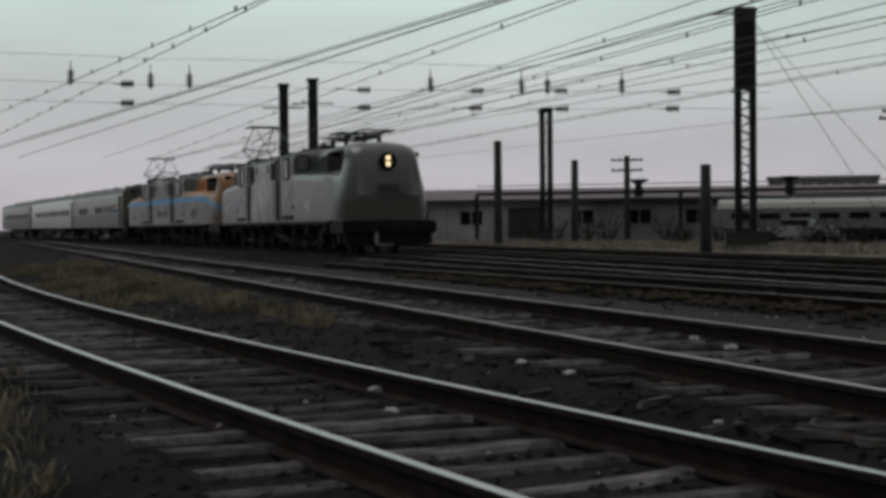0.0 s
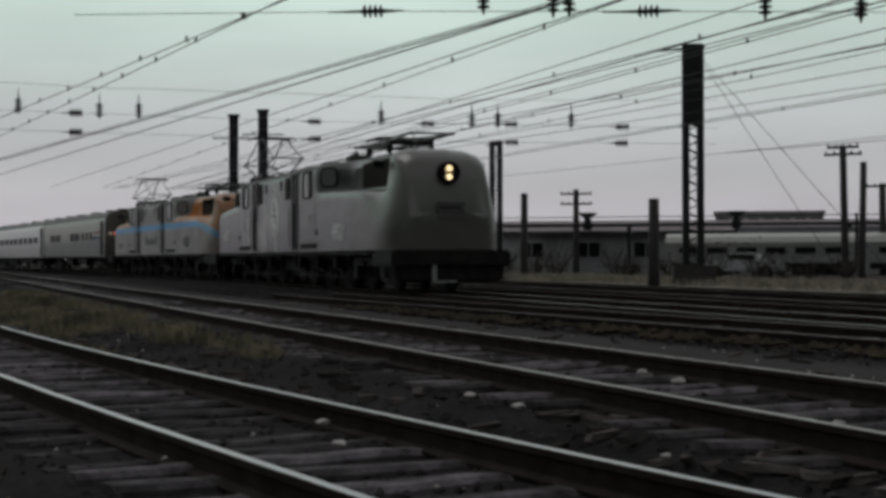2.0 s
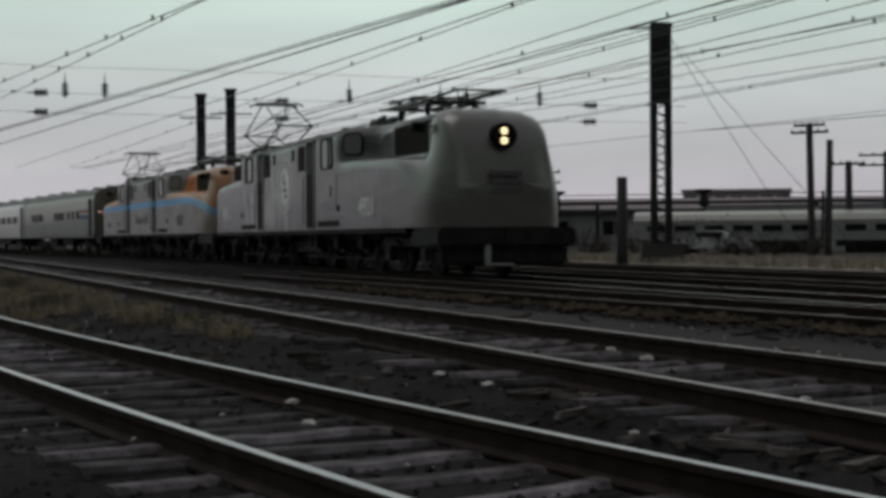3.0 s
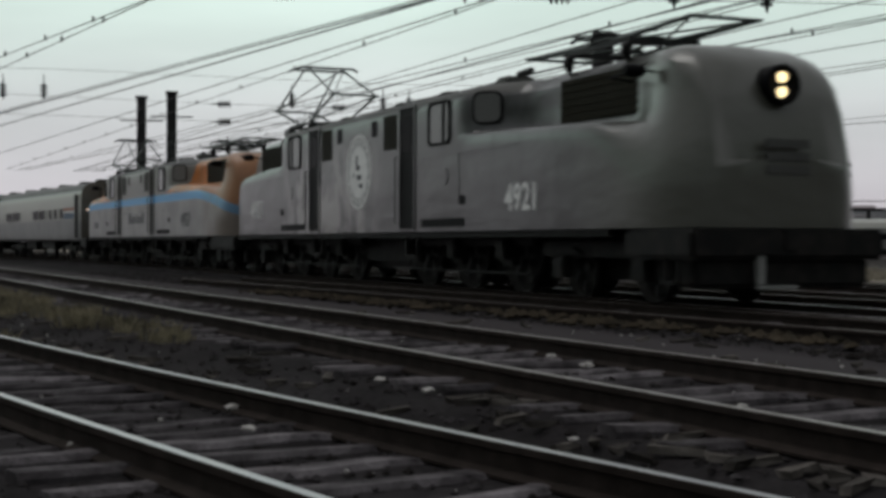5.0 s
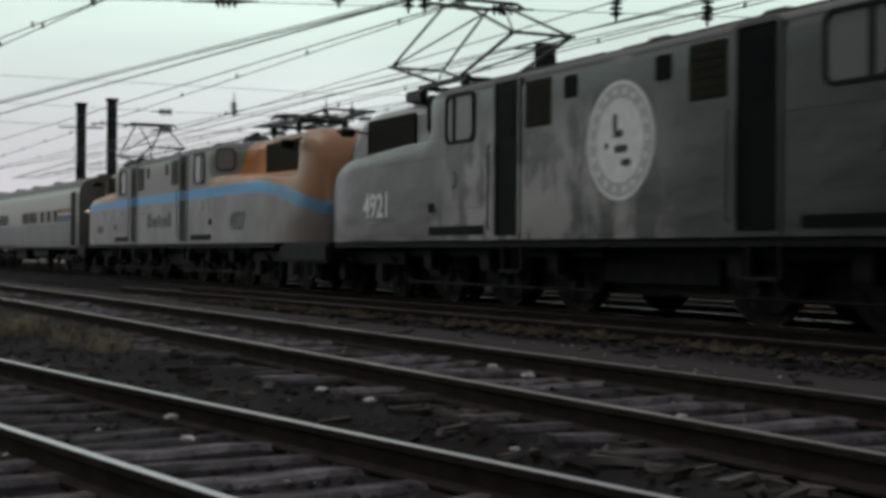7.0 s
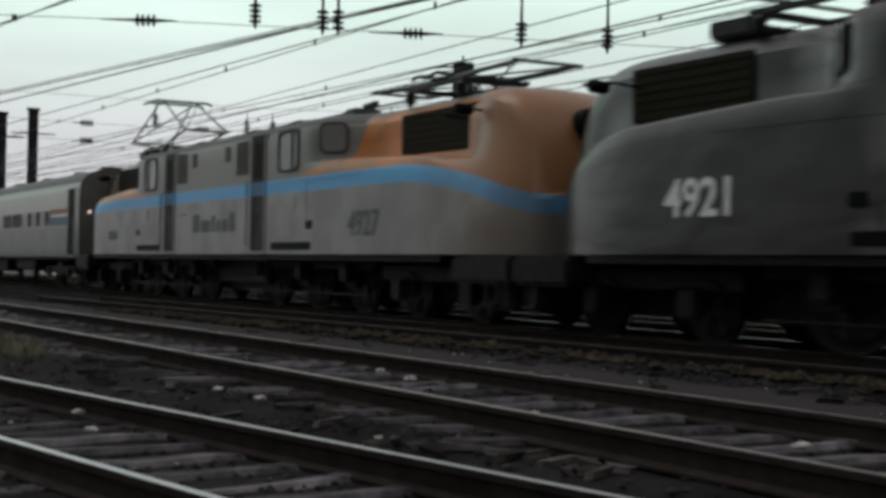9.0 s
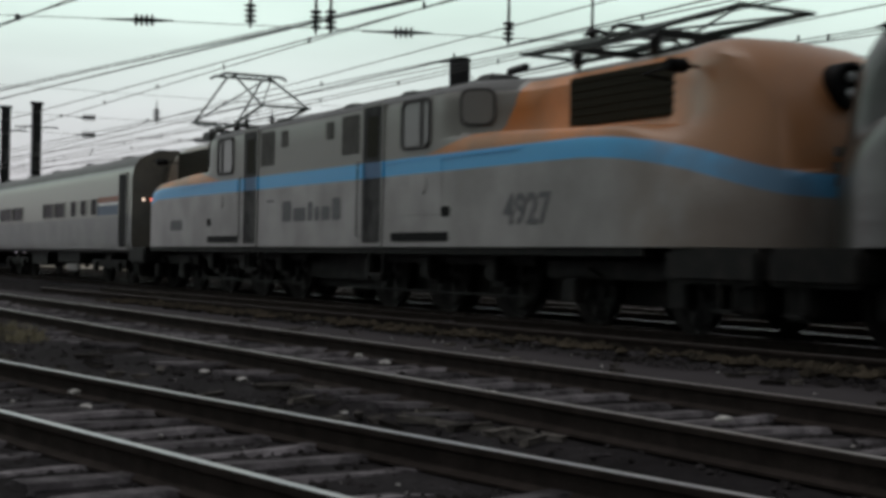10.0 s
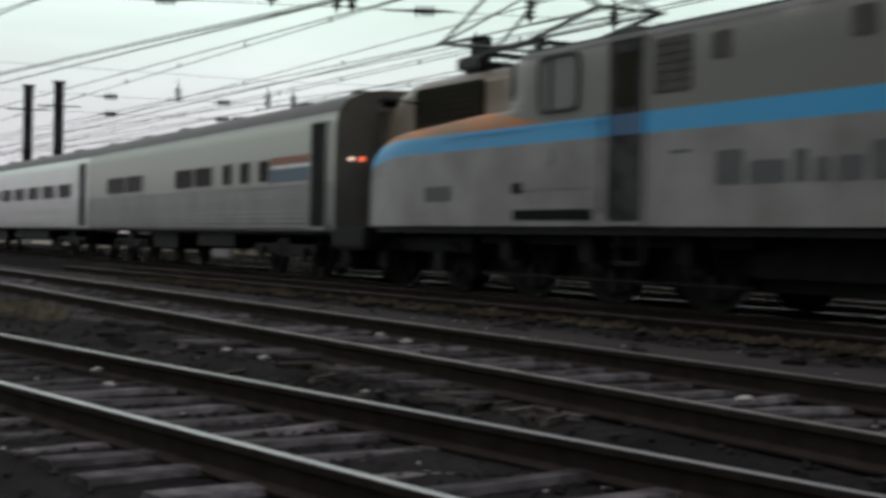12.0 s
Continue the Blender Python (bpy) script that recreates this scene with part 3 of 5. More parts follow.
def section(X):
    """Half cross-section, from the sill up to the middle of the roof."""
    u = abs(X)
    e = max(0.0, (u - 8.5) / (TIP - 8.5))
    q = 5.5 if X > 0 else 2.6
    W = SIDE * (1 - e ** q) ** (1 / q) if e < 1 else 0.1
    k = ease(5.5, 6.7, u)
    Hw = SIDE + (0.80 - SIDE) * k
    hh = min(max(0.0, (u - 9.3) / (TIP - 9.3)), 0.999)
    Hw = min(Hw * (1 - hh ** 2.6) ** (1 / 2.6), W)
    ht = 3.76 - 0.10 * k
    zs = 2.78 - 0.05 * max(u - 5.4, 0) - (0.13 * max(u - 9.3, 0) ** 1.6 if X < 0 else 0)
    g = min(max((W - Hw) / 0.3, 0), 1)
    y8 = min(Hw + 0.05, W)
    stepped = [(W, SILL), (W, 1.4), (W, 1.8), (W, zs - 0.34), (W, zs - 0.22), (W - 0.015 * g, zs - 0.06), (W - 0.06 * g, zs - 0.01), (W - 0.18 * g, zs + 0.012),
               (y8, zs + 0.05), (Hw, zs + 0.16), (Hw, 3.1), (Hw, 3.36), (Hw - 0.03, ht - 0.27), (Hw - 0.13, ht - 0.16), (Hw * 0.72, ht - 0.07), (Hw * 0.35, ht - 0.01), (0.0, ht)]
    # towards the end the ledge melts into one rounded, tapering front
    h = max(0.0, (u - 9.0) / (TIP - 0.12 - 9.0))
    top = SILL + 2.62 * (1 - min(h, 0.999) ** 5.0) ** 0.2
    nose = []
    for y, z in stepped:
        f = (z - SILL) / (ht - SILL)
        zz = SILL + f * (top - SILL)
        nose.append((y, zz))
    full = []
    n = len(stepped) - 1
    for i in range(n + 1):
        f = i / n
        zz = SILL + (top - SILL) * min(1.0, 1.12 * f) if f < 0.8 else SILL + (top - SILL) * (0.896 + 0.104 * math.sin((f - 0.8) / 0.2 * math.pi / 2))
        taper = 1 - (0.23 if X > 0 else 0.37) * ease(1.5, 3.3, zz)
        full.append((W * taper * (1.0 if f < 0.8 else math.cos((f - 0.8) / 0.2 * math.pi / 2) ** 0.6 if i < n else 0.0), zz))
    b = ease(9.7, 11.1, u) if X > 0 else ease(10.7, 11.9, u)
    return [((1 - b) * p[0] + b * q[0], (1 - b) * p[1] + b * q[1]) for p, q in zip(nose, full)]


def loco_shell(roof_from=12):
    xs = [0, 2, 4, 5.2, 5.5, 5.8, 6.1, 6.4, 6.7, 7.2, 8, 8.6, 9, 9.4, 9.8, 10.2, 10.6, 10.9, 11.15, 11.35, 11.52, 11.66, 11.80, 11.90, 11.96, 11.99]
    xs = [-x for x in xs[:0:-1]] + xs
    bm = bmesh.new()
    rings = []
    for X in xs:
        half = section(X)
        ring = [bm.verts.new((X, -y, z)) for y, z in half] + [bm.verts.new((X, y, z)) for y, z in half[-2::-1]]
        rings.append(ring)
    k = len(rings[0])
    half = (k - 1) // 2
    for i, (u, v) in enumerate(zip(rings, rings[1:])):
        for j in range(k - 1):
            f = bm.faces.new((u[j], v[j], v[j + 1], u[j + 1]))
            f.smooth = True
            jj = j if j < half else k - 2 - j
            f.material_index = 1 if jj >= roof_from and abs(xs[i] + xs[i + 1]) / 2 < 6.4 else 0
        bm.faces.new((u[0], u[-1], v[-1], v[0]))
    bm.faces.new(rings[0])
    bm.faces.new(rings[-1][::-1])
    bmesh.ops.recalc_face_normals(bm, faces=bm.faces)
    return bm


def plate(bm, outline, sgn, y0, y1):
    """A flat plate on a side of the body; outline in (x, z)."""
    a = [bm.verts.new((x, sgn * y1, z)) for x, z in outline]
    b = [bm.verts.new((x, sgn * y0, z)) for x, z in outline]
    n = len(a)
    bm.faces.new(a if sgn < 0 else a[::-1])
    for i in range(n):
        q = (a[i], b[i], b[(i + 1) % n], a[(i + 1) % n])
        bm.faces.new(q)
    bmesh.ops.recalc_face_normals(bm, faces=bm.faces)
    return bm


def rounded(x0, x1, z0, z1, r=0.08, n=4):
    out = []
    for cx, cz, a0 in ((x1 - r, z1 - r, 0), (x0 + r, z1 - r, 90), (x0 + r, z0 + r, 180), (x1 - r, z0 + r, 270)):
        for i in range(n + 1):
            a = radians(a0 + 90 * i / n)
            out.append((cx + r * math.cos(a), cz + r * math.sin(a)))
    return out


def ring_plate(bm, x0, x1, z0, z1, w, sgn, y0, y1, r=0.1):
    """A window frame: outer and inner rounded outlines joined."""
    o, i = rounded(x0, x1, z0, z1, r), rounded(x0 + w, x1 - w, z0 + w, z1 - w, max(r - w * 0.5, 0.03))
    n = len(o)
    vo = [bm.verts.new((x, sgn * y1, z)) for x, z in o]
    vi = [bm.verts.new((x, sgn * y1, z)) for x, z in i]
    wo = [bm.verts.new((x, sgn * y0, z)) for x, z in o]
    wi = [bm.verts.new((x, sgn * y0, z)) for x, z in i]
    for k in range(n):
        j = (k + 1) % n
        bm.faces.new((vo[k], vo[j], vi[j], vi[k]))
        bm.faces.new((vo[k], wo[k], wo[j], vo[j]))
        bm.faces.new((vi[k], vi[j], wi[j], wi[k]))
    bmesh.ops.recalc_face_normals(bm, faces=bm.faces)
    return bm


def disc(bm, cx, cz, r, sgn, y0, y1, n=40, rin=0.0):
    if rin:
        o = [(cx + r * math.cos(a * math.tau / n), cz + r * math.sin(a * math.tau / n)) for a in range(n)]
        i = [(cx + rin * math.cos(a * math.tau / n), cz + rin * math.sin(a * math.tau / n)) for a in range(n)]
        vo = [bm.verts.new((x, sgn * y1, z)) for x, z in o]
        vi = [bm.verts.new((x, sgn * y1, z)) for x, z in i]
        for k in range(n):
            bm.faces.new((vo[k], vo[(k + 1) % n], vi[(k + 1) % n], vi[k]))
        return bm
    return plate(bm, [(cx + r * math.cos(a * math.tau / n), cz + r * math.sin(a * math.tau / n)) for a in range(n)], sgn, y0, y1)


def wheel_mesh(r, sgn):
    """One wheel: tyre with its flange, disc, spokes and hub."""
    bm = bmesh.new()
    m = pose(0, sgn * 0.72, 0, 90, 0, 0)
    lathe(bm, [(r + 0.03, 0.07 * -sgn), (r + 0.03, 0.045 * -sgn), (r, 0.035 * -sgn), (r, -0.06 * -sgn), (r * 0.97, -0.062 * -sgn)], m, 28, 1, False)
    lathe(bm, [(r * 0.98, -0.061 * -sgn), (r * 0.86, -0.066 * -sgn), (r * 0.84, -0.03 * -sgn), (r * 0.8, -0.03 * -sgn), (0.26, -0.03 * -sgn), (0.24, -0.03 * -sgn), (0.2, -0.09 * -sgn), (0.02, -0.10 * -sgn)], m, 28, 0)
    for v in bm.verts:                       # ribs pressed into the disc
        d = math.hypot(v.co.x, v.co.z)
        if 0.2 < d < r * 0.85 and math.sin(6 * math.atan2(v.co.z, v.co.x)) > 0.3:
            v.co.y += sgn * 0.05
    bmesh.ops.recalc_face_normals(bm, faces=bm.faces)
    me = bpy.data.meshes.new("wheel")
    bm.to_mesh(me)
    bm.free()
    me.materials.append(M_black)
    me.materials.append(M_tyre)
    return me


def axle_mesh():
    bm = lathe(bmesh.new(), [(0.09, -0.7), (0.09, 0.7)], pose(0, 0, 0, 90, 0, 0), 12, 0)
    me = bpy.data.meshes.new("wheelset")
    bm.to_mesh(me)
    bm.free()
    me.materials.append(M_black)
    return me


AXLE = axle_mesh()
WHEEL_BIG, WHEEL_SMALL = [wheel_mesh(0.72, s) for s in (-1, 1)], [wheel_mesh(0.46, s) for s in (-1, 1)]
WHEEL_COACH = WHEEL_SMALL
ROLLING = []       # (wheelset, place along its vehicle, radius)


def wheelset(parent, mesh, x, r):
    ob = new("wheelset", AXLE)
    ob.parent = parent
    for me in mesh:
        new("wheel", me).parent = ob
    ob.matrix_basis = pose(x, 0, r)
    ROLLING.append((ob, x, r))
    return ob


def pantograph(parent, X, raised, kx=2.35, kz=4.00, hz=4.06, hx=0.30, px=0.35):
    """A diamond pantograph: base frame, lower arms, upper arms, collector head."""
    base = boxes((X - 1.0, X + 1.0, -0.62, -0.54, 3.86, 3.93), (X - 1.0, X + 1.0, 0.54, 0.62, 3.86, 3.93), (X - 0.9, X - 0.8, -0.62, 0.62, 3.84, 3.92), (X + 0.8, X + 0.9, -0.62, 0.62, 3.84, 3.92))
    p = part("pantograph", base, M_steelbar, parent, "raised diamond pantograph of dark steel bars" if raised else "folded pantograph of dark steel bars")
    for dx in (-0.85, 0.85):
        for dy in (-0.58, 0.58):
            bm = bmesh.new()
            lathe(bm, [(0.05, 3.60), (0.05, 3.66), (0.11, 3.67), (0.06, 3.71), (0.11, 3.73), (0.06, 3.77), (0.11, 3.79), (0.05, 3.86)], Matrix.Translation((X + dx, dy, 0)), 12)
            part("insulator", bm, M_porcelain, p)
    if raised:
        # boxes added to draw the dark base platform out to the rear
        part("air_cylinder", boxes((X - 2.0, X - 1.0, -0.34, 0.34, 3.68, 3.80), (X - 1.9, X - 1.1, -0.5, -0.38, 3.70, 3.92), bevel=0.03), M_steelbar, p)
    for s in (-1, 1):
        for y in (-0.5, 0.5):
            part("lower_arm", tube(bmesh.new(), [(X + s * px, y, 3.95), (X + s * kx, y * 1.1, kz)], 0.032), M_greensteel, p)
            part("upper_arm", tube(bmesh.new(), [(X + s * kx, y * 1.1, kz), (X + s * hx, y * 0.9, hz - 0.06)], 0.026), M_greensteel, p)
        part("cross_bar", tube(bmesh.new(), [(X + s * kx, -0.62, kz), (X + s * kx, 0.62, kz)], 0.03), M_greensteel, p)
        part("brace", tube(bmesh.new(), [(X + s * kx, -0.55, kz), (X + s * hx, 0.45, hz - 0.06)], 0.018), M_greensteel, p)
        part("brace", tube(bmesh.new(), [(X + s * px, -0.5, 3.95), (X + s * kx, 0.55, kz)], 0.018), M_greensteel, p)
        part("collector", tube(bmesh.new(), [(X + s * hx, -0.84, hz - 0.07), (X + s * hx, -0.72, hz), (X + s * hx, 0.72, hz), (X + s * hx, 0.84, hz - 0.07)], 0.034), M_steelbar, p)
    part("head_bar", tube(bmesh.new(), [(X - hx, -0.45, hz - 0.04), (X + hx, -0.45, hz - 0.04)], 0.026), M_greensteel, p)
    part("head_bar", tube(bmesh.new(), [(X - hx, 0.45, hz - 0.04), (X + hx, 0.45, hz - 0.04)], 0.026), M_greensteel, p)
    return p


def stretch_ends(t, front, rear):
    """Draws the two ends of a locomotive out to their true distance from its middle."""
    for ob in t.children_recursive:
        if ob.type != "MESH" or ob.name.startswith("wheel") or ob.matrix_basis != Matrix.Identity(4):
            continue
        for v in ob.data.vertices:
            end = front if v.co.x > 0 else rear
            if abs(v.co.x) > 8.5:
                v.co.x = math.copysign(8.5 + (abs(v.co.x) - 8.5) * (end - 8.5) / (TIP - 8.5), v.co.x)


def locomotive(label, paint, roof, door, number, ink, lit, seal, front=TIP, rear=TIP):
    t = thing("electric_locomotive", label, "locomotive", "locomotives of the train")
    seam, grey = (M_frame, M_grille) if lit else (M_frame2, M_grille2)
    body = part("body", loco_shell(), (paint, roof), t)
    body.data.set_sharp_from_angle(angle=radians(40))
    part("sill", boxes((-10.2, 10.2, -1.50, 1.50, 0.93, 1.037)), M_black, t)
    for sgn in (-1, 1):
        for e in (-1, 1):
            d = part("door", plate(bmesh.new(), rounded(e * 2.9 - 0.36, e * 2.9 + 0.36, 1.06, 3.42, 0.06), sgn, SIDE - 0.05, SIDE + 0.006), door, t, "narrow flat side door, toned dark for the shade of its recess")
            part("door_frame", ring_plate(bmesh.new(), e * 2.9 - 0.41, e * 2.9 + 0.41, 1.05, 3.46, 0.05, sgn, SIDE - 0.02, SIDE + 0.022, 0.07), paint, d)
            part("door_window", plate(bmesh.new(), rounded(e * 2.9 - 0.22, e * 2.9 + 0.22, 2.55, 3.25, 0.05), sgn, SIDE, SIDE + 0.012), M_dglass if lit else M_grille, d)
            if not lit:
                part("door_band", plate(bmesh.new(), rounded(e * 2.9 - 0.355, e * 2.9 + 0.355, 2.20, 2.465, 0.01), sgn, SIDE, SIDE + 0.010), M_bluedoor, d, "darker blue band across the door")
            part("handrail", tube(bmesh.new(), [(e * 2.9 - 0.47, sgn * 1.6, 1.2), (e * 2.9 - 0.47, sgn * 1.63, 1.25), (e * 2.9 - 0.47, sgn * 1.63, 2.45), (e * 2.9 - 0.47, sgn * 1.6, 2.5)], 0.014), M_steelbar, t)
            w = part("cab_window", plate(bmesh.new(), rounded(*sorted((e * 4.0, e * 4.92)), 2.62, 3.36, 0.12), sgn, SIDE, SIDE + 0.006), M_glass, t)
            part("window_frame", ring_plate(bmesh.new(), *sorted((e * 3.96, e * 4.96)), 2.59, 3.39, 0.05, sgn, SIDE - 0.02, SIDE + 0.03, 0.14), seam, w)
            part("post", boxes((e * 4.66 - 0.04, e * 4.66 + 0.04, *sorted((sgn * (SIDE + 0.004), sgn * (SIDE + 0.024))), 2.62, 3.36)), seam, w)
            # windscreen on the slanting cab front
            bm = bmesh.new()
            mid = 0.07 * e * sgn          # set towards the cab side
            plate(bm, rounded(mid - 0.25, mid + 0.25, 2.90, 3.40, 0.12), -1, 0.0, 0.012)
            ws = part("windscreen", bm, M_glass if lit else M_screen, t)
            ws.matrix_basis = Matrix.Translation((e * 6.02, sgn * 1.245, 0)) @ Matrix.Rotation(math.atan2(0.86, 1.0) * (-1 if e * sgn > 0 else 1) + (math.pi if sgn > 0 else 0), 4, "Z") @ Matrix.Translation((0, -0.03, 0))
            bm = bmesh.new()
            ring_plate(bm, mid - 0.28, mid + 0.28, 2.87, 3.43, 0.035, -1, -0.01, 0.018, 0.14)
            part("screen_frame", bm, seam, ws)
            part("louvre", plate(bmesh.new(), rounded(*sorted((e * 1.62, e * 2.34)), 2.66, 3.34, 0.03), sgn, SIDE, SIDE + 0.008), grey, t)
            for k in range(6):
                part("slat", boxes((min(e * 1.64, e * 2.32), max(e * 1.64, e * 2.32), *sorted((sgn * SIDE, sgn * (SIDE + 0.016))), 2.70 + 0.11 * k, 2.735 + 0.11 * k)), grey, t)
            part("side_window", plate(bmesh.new(), rounded(*sorted((e * 0.92, e * 1.26)), 2.98, 3.30, 0.05), sgn, SIDE, SIDE + 0.008), M_dglass if lit else M_grille2, t)
            part("air_slot", plate(bmesh.new(), rounded(*sorted((e * 3.62, e * 5.58)), 1.12, 1.27, 0.03), sgn, SIDE, SIDE + 0.007), M_nearblack, t)
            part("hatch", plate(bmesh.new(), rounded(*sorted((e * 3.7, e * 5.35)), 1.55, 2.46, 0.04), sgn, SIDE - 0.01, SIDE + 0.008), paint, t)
            part("vent", plate(bmesh.new(), rounded(*sorted((e * 5.35, e * 5.62)), 1.50, 1.66, 0.05), sgn, SIDE, SIDE + 0.010), M_nearblack, t)
            part("access_plate", disc(bmesh.new(), e * 4.72, 2.02, 0.15, sgn, SIDE, SIDE + 0.022, 20), paint, t)
            part("rub_rail", boxes((min(e * 3.36, e * 7.6), max(e * 3.36, e * 7.6), *sorted((sgn * (SIDE - 0.01), sgn * (SIDE + 0.014))), 2.40, 2.425)), paint, t)
            part("rain_strip", boxes((min(e * 0.2, e * 5.3), max(e * 0.2, e * 5.3), *sorted((sgn * SIDE, sgn * (SIDE + 0.03))), 3.475, 3.50)), roof, t)
            g = part("hood_grille", plate(bmesh.new(), rounded(*sorted((e * 7.75, e * 10.15)), 2.72, 3.42, 0.03), sgn, 0.79, 0.835), M_grille, t)
            for k in range(6):
                part("slat", boxes((min(e * 7.8, e * 10.1), max(e * 7.8, e * 10.1), *sorted((sgn * 0.83, sgn * 0.85)), 2.76 + 0.115 * k, 2.79 + 0.115 * k)), M_grille, g)
            bm = lathe(bmesh.new(), [(0.07, 0.0), (0.09, 0.05), (0.09, 0.26), (0.06, 0.30)], Matrix.Translation((e * 10.55, sgn * (1.2 if e > 0 else 0.98), 3.22)) @ Matrix.Rotation(radians(90) * -sgn, 4, "X"), 14)
            part("marker_lamp", bm, M_nearblack, t)
            part("grab_rail", tube(bmesh.new(), [(e * 9.9, sgn * 0.9, 3.16), (e * 9.9, sgn * 1.28, 3.20), (e * 10.6, sgn * 1.34, 3.24), (e * 10.6, sgn * 0.98, 3.2)], 0.02), M_nearblack, t)
            # number
            m = pose(e * 7.80, sgn * (SIDE + 0.004), 1.545 if e > 0 else 1.66, 90, 0, 0 if sgn < 0 else 180)
            if e > 0 or lit:
                lettering("number", number, 0.43, ink, t, m, "painted running number")
            else:
                part("number_bar", plate(bmesh.new(), rounded(-8.3, -7.4, 1.42, 1.66, 0.05), sgn, SIDE, SIDE + 0.004), M_faint, t)
    for e in (-1, 1):
        bm = lathe(bmesh.new(), [(0.27, 0.0), (0.27, 0.26), (0.22, 0.27), (0.21, 0.20), (0.02, 0.20)], Matrix.Translation((e * 11.66, 0, 2.93)) @ Matrix.Rotation(radians(90) * e, 4, "Y"), 24)
        h = part("headlamp", bm, M_nearblack, t, "round headlamp in a deep casing")
        for zl in (2.83, 3.03):
            bm = lathe(bmesh.new(), [(0.074, 0.0), (0.066, 0.03), (0.02, 0.05)], Matrix.Translation((e * 11.87, 0, zl)) @ Matrix.Rotation(radians(90) * e, 4, "Y"), 18)
            part("lens", bm, M_light if lit and e > 0 else M_lens, h)
        for k in range(3):
            part("front_louvre", boxes((min(e * 11.96, e * 12.01), max(e * 11.96, e * 12.01), -0.34, 0.34, 1.75 + 0.17 * k, 1.86 + 0.17 * k)), M_roof if lit else M_grille2, t)
        # pilot, steps, coupler
        part("pilot", boxes((min(e * 10.6, e * 12.09), max(e * 10.6, e * 12.09), -1.55, 1.55, 0.62, 1.03), (min(e * 11.5, e * 11.95), max(e * 11.5, e * 11.95), -1.40, 1.40, 0.25, 0.66), bevel=0.06), M_black, t, "grimy black pilot beam and footplate")
        for sgn in (-1, 1):
            part("step", boxes((min(e * 11.45, e * 11.75), max(e * 11.45, e * 11.75), *sorted((sgn * 1.44, sgn * 1.56)), 0.30, 0.34), (min(e * 11.45, e * 11.49), max(e * 11.45, e * 11.49), *sorted((sgn * 1.46, sgn * 1.5)), 0.3, 0.85), (min(e * 11.71, e * 11.75), max(e * 11.71, e * 11.75), *sorted((sgn * 1.46, sgn * 1.5)), 0.3, 0.85)), M_black, t)
        if lit and e > 0:
            part("coupler_bracket", boxes((11.98, 12.06, -0.52, -0.40, 0.30, 0.80), (11.98, 12.06, -0.52, 0.12, 0.24, 0.29), bevel=0.01), M_stainless, t, "pale grey uncoupling bracket under the coupler")
        part("coupler", boxes((min(e * 11.9, e * 12.115), max(e * 11.9, e * 12.115), -0.14, 0.14, 0.72, 1.0), bevel=0.03), M_black, t)
        # running gear
        part("truck_frame", boxes(*[(min(e * a, e * b), max(e * a, e * b), *sorted((sgn * 0.92, sgn * 1.08)), z0, z1) for sgn in (-1, 1) for a, b, z0, z1 in ((1.0, 7.3, 0.78, 1.0), (1.9, 2.3, 0.45, 1.0), (4.0, 4.4, 0.45, 1.0), (6.1, 6.5, 0.45, 1.0), (7.6, 11.3, 0.62, 0.86))], bevel=0.02), M_black, t)
        for sgn in (-1, 1):
            for x in (2.1, 4.2, 6.3, 8.4, 10.5):
                zc = 0.72 if x < 7 else 0.46
                bm = boxes((e * x - 0.17, e * x + 0.17, *sorted((sgn * 1.05, sgn * 1.24)), zc - 0.17, zc + 0.17), bevel=0.03)
                part("axle_box", bm, M_black, t)
                bm = boxes(*[(e * x - 0.5 + 0.07 * k, e * x + 0.5 - 0.07 * k, *sorted((sgn * 1.06, sgn * 1.15)), zc + 0.20 + 0.03 * k, zc + 0.226 + 0.03 * k) for k in range(4)])
                part("leaf_spring", bm, M_black, t)
            part("brake_rod", tube(bmesh.new(), [(e * 1.0, sgn * 1.1, 0.32), (e * 7.2, sgn * 1.1, 0.32)], 0.025), M_black, t)
            part("footstep", boxes((e * 2.9 - 0.3, e * 2.9 + 0.3, *sorted((sgn * 1.36, sgn * 1.52)), 0.55, 0.59), (e * 2.9 - 0.3, e * 2.9 - 0.26, *sorted((sgn * 1.40, sgn * 1.48)), 0.55, 0.95), (e * 2.9 + 0.26, e * 2.9 + 0.3, *sorted((sgn * 1.40, sgn * 1.48)), 0.55, 0.95)), M_black, t)
        for x in (2.1, 4.2, 6.3):
            wheelset(t, WHEEL_BIG, e * x, 0.72)
        for x in (8.4, 10.5):
            wheelset(t, WHEEL_SMALL, e * x, 0.46)
    part("underframe", boxes((-10.9, 10.9, -0.60, 0.60, 0.28, 0.95), (-1.3, 1.3, -0.85, 0.85, 0.45, 0.95)), M_black, t)
    if lit:
        pantograph(t, -7.06, True, 2.52, 4.46, 5.37, 0.34, 0.42)
    else:
        pantograph(t, -7.36, True, 2.38, 4.22, 5.16, 0.34, 0.42)
    pantograph(t, 8.4, False)
    for x in (-4.6, -0.9, 1.6, 4.4):
        bm = boxes((x - 0.25, x + 0.25, -0.3, 0.3, 3.70, 3.90), bevel=0.04)
        part("roof_hatch", bm, roof, t)
    part("roof_cable", tube(bmesh.new(), [(-6.4, 0.35, 3.98), (-5.0, 0.35, 3.99), (0, 0.35, 3.99), (6.0, 0.35, 3.98)], 0.02), M_steelbar, t)
    part("horn", tube(bmesh.new(), [(5.55, -0.5, 3.80), (6.05, -0.5, 3.82)], 0.06), M_steelbar, t)
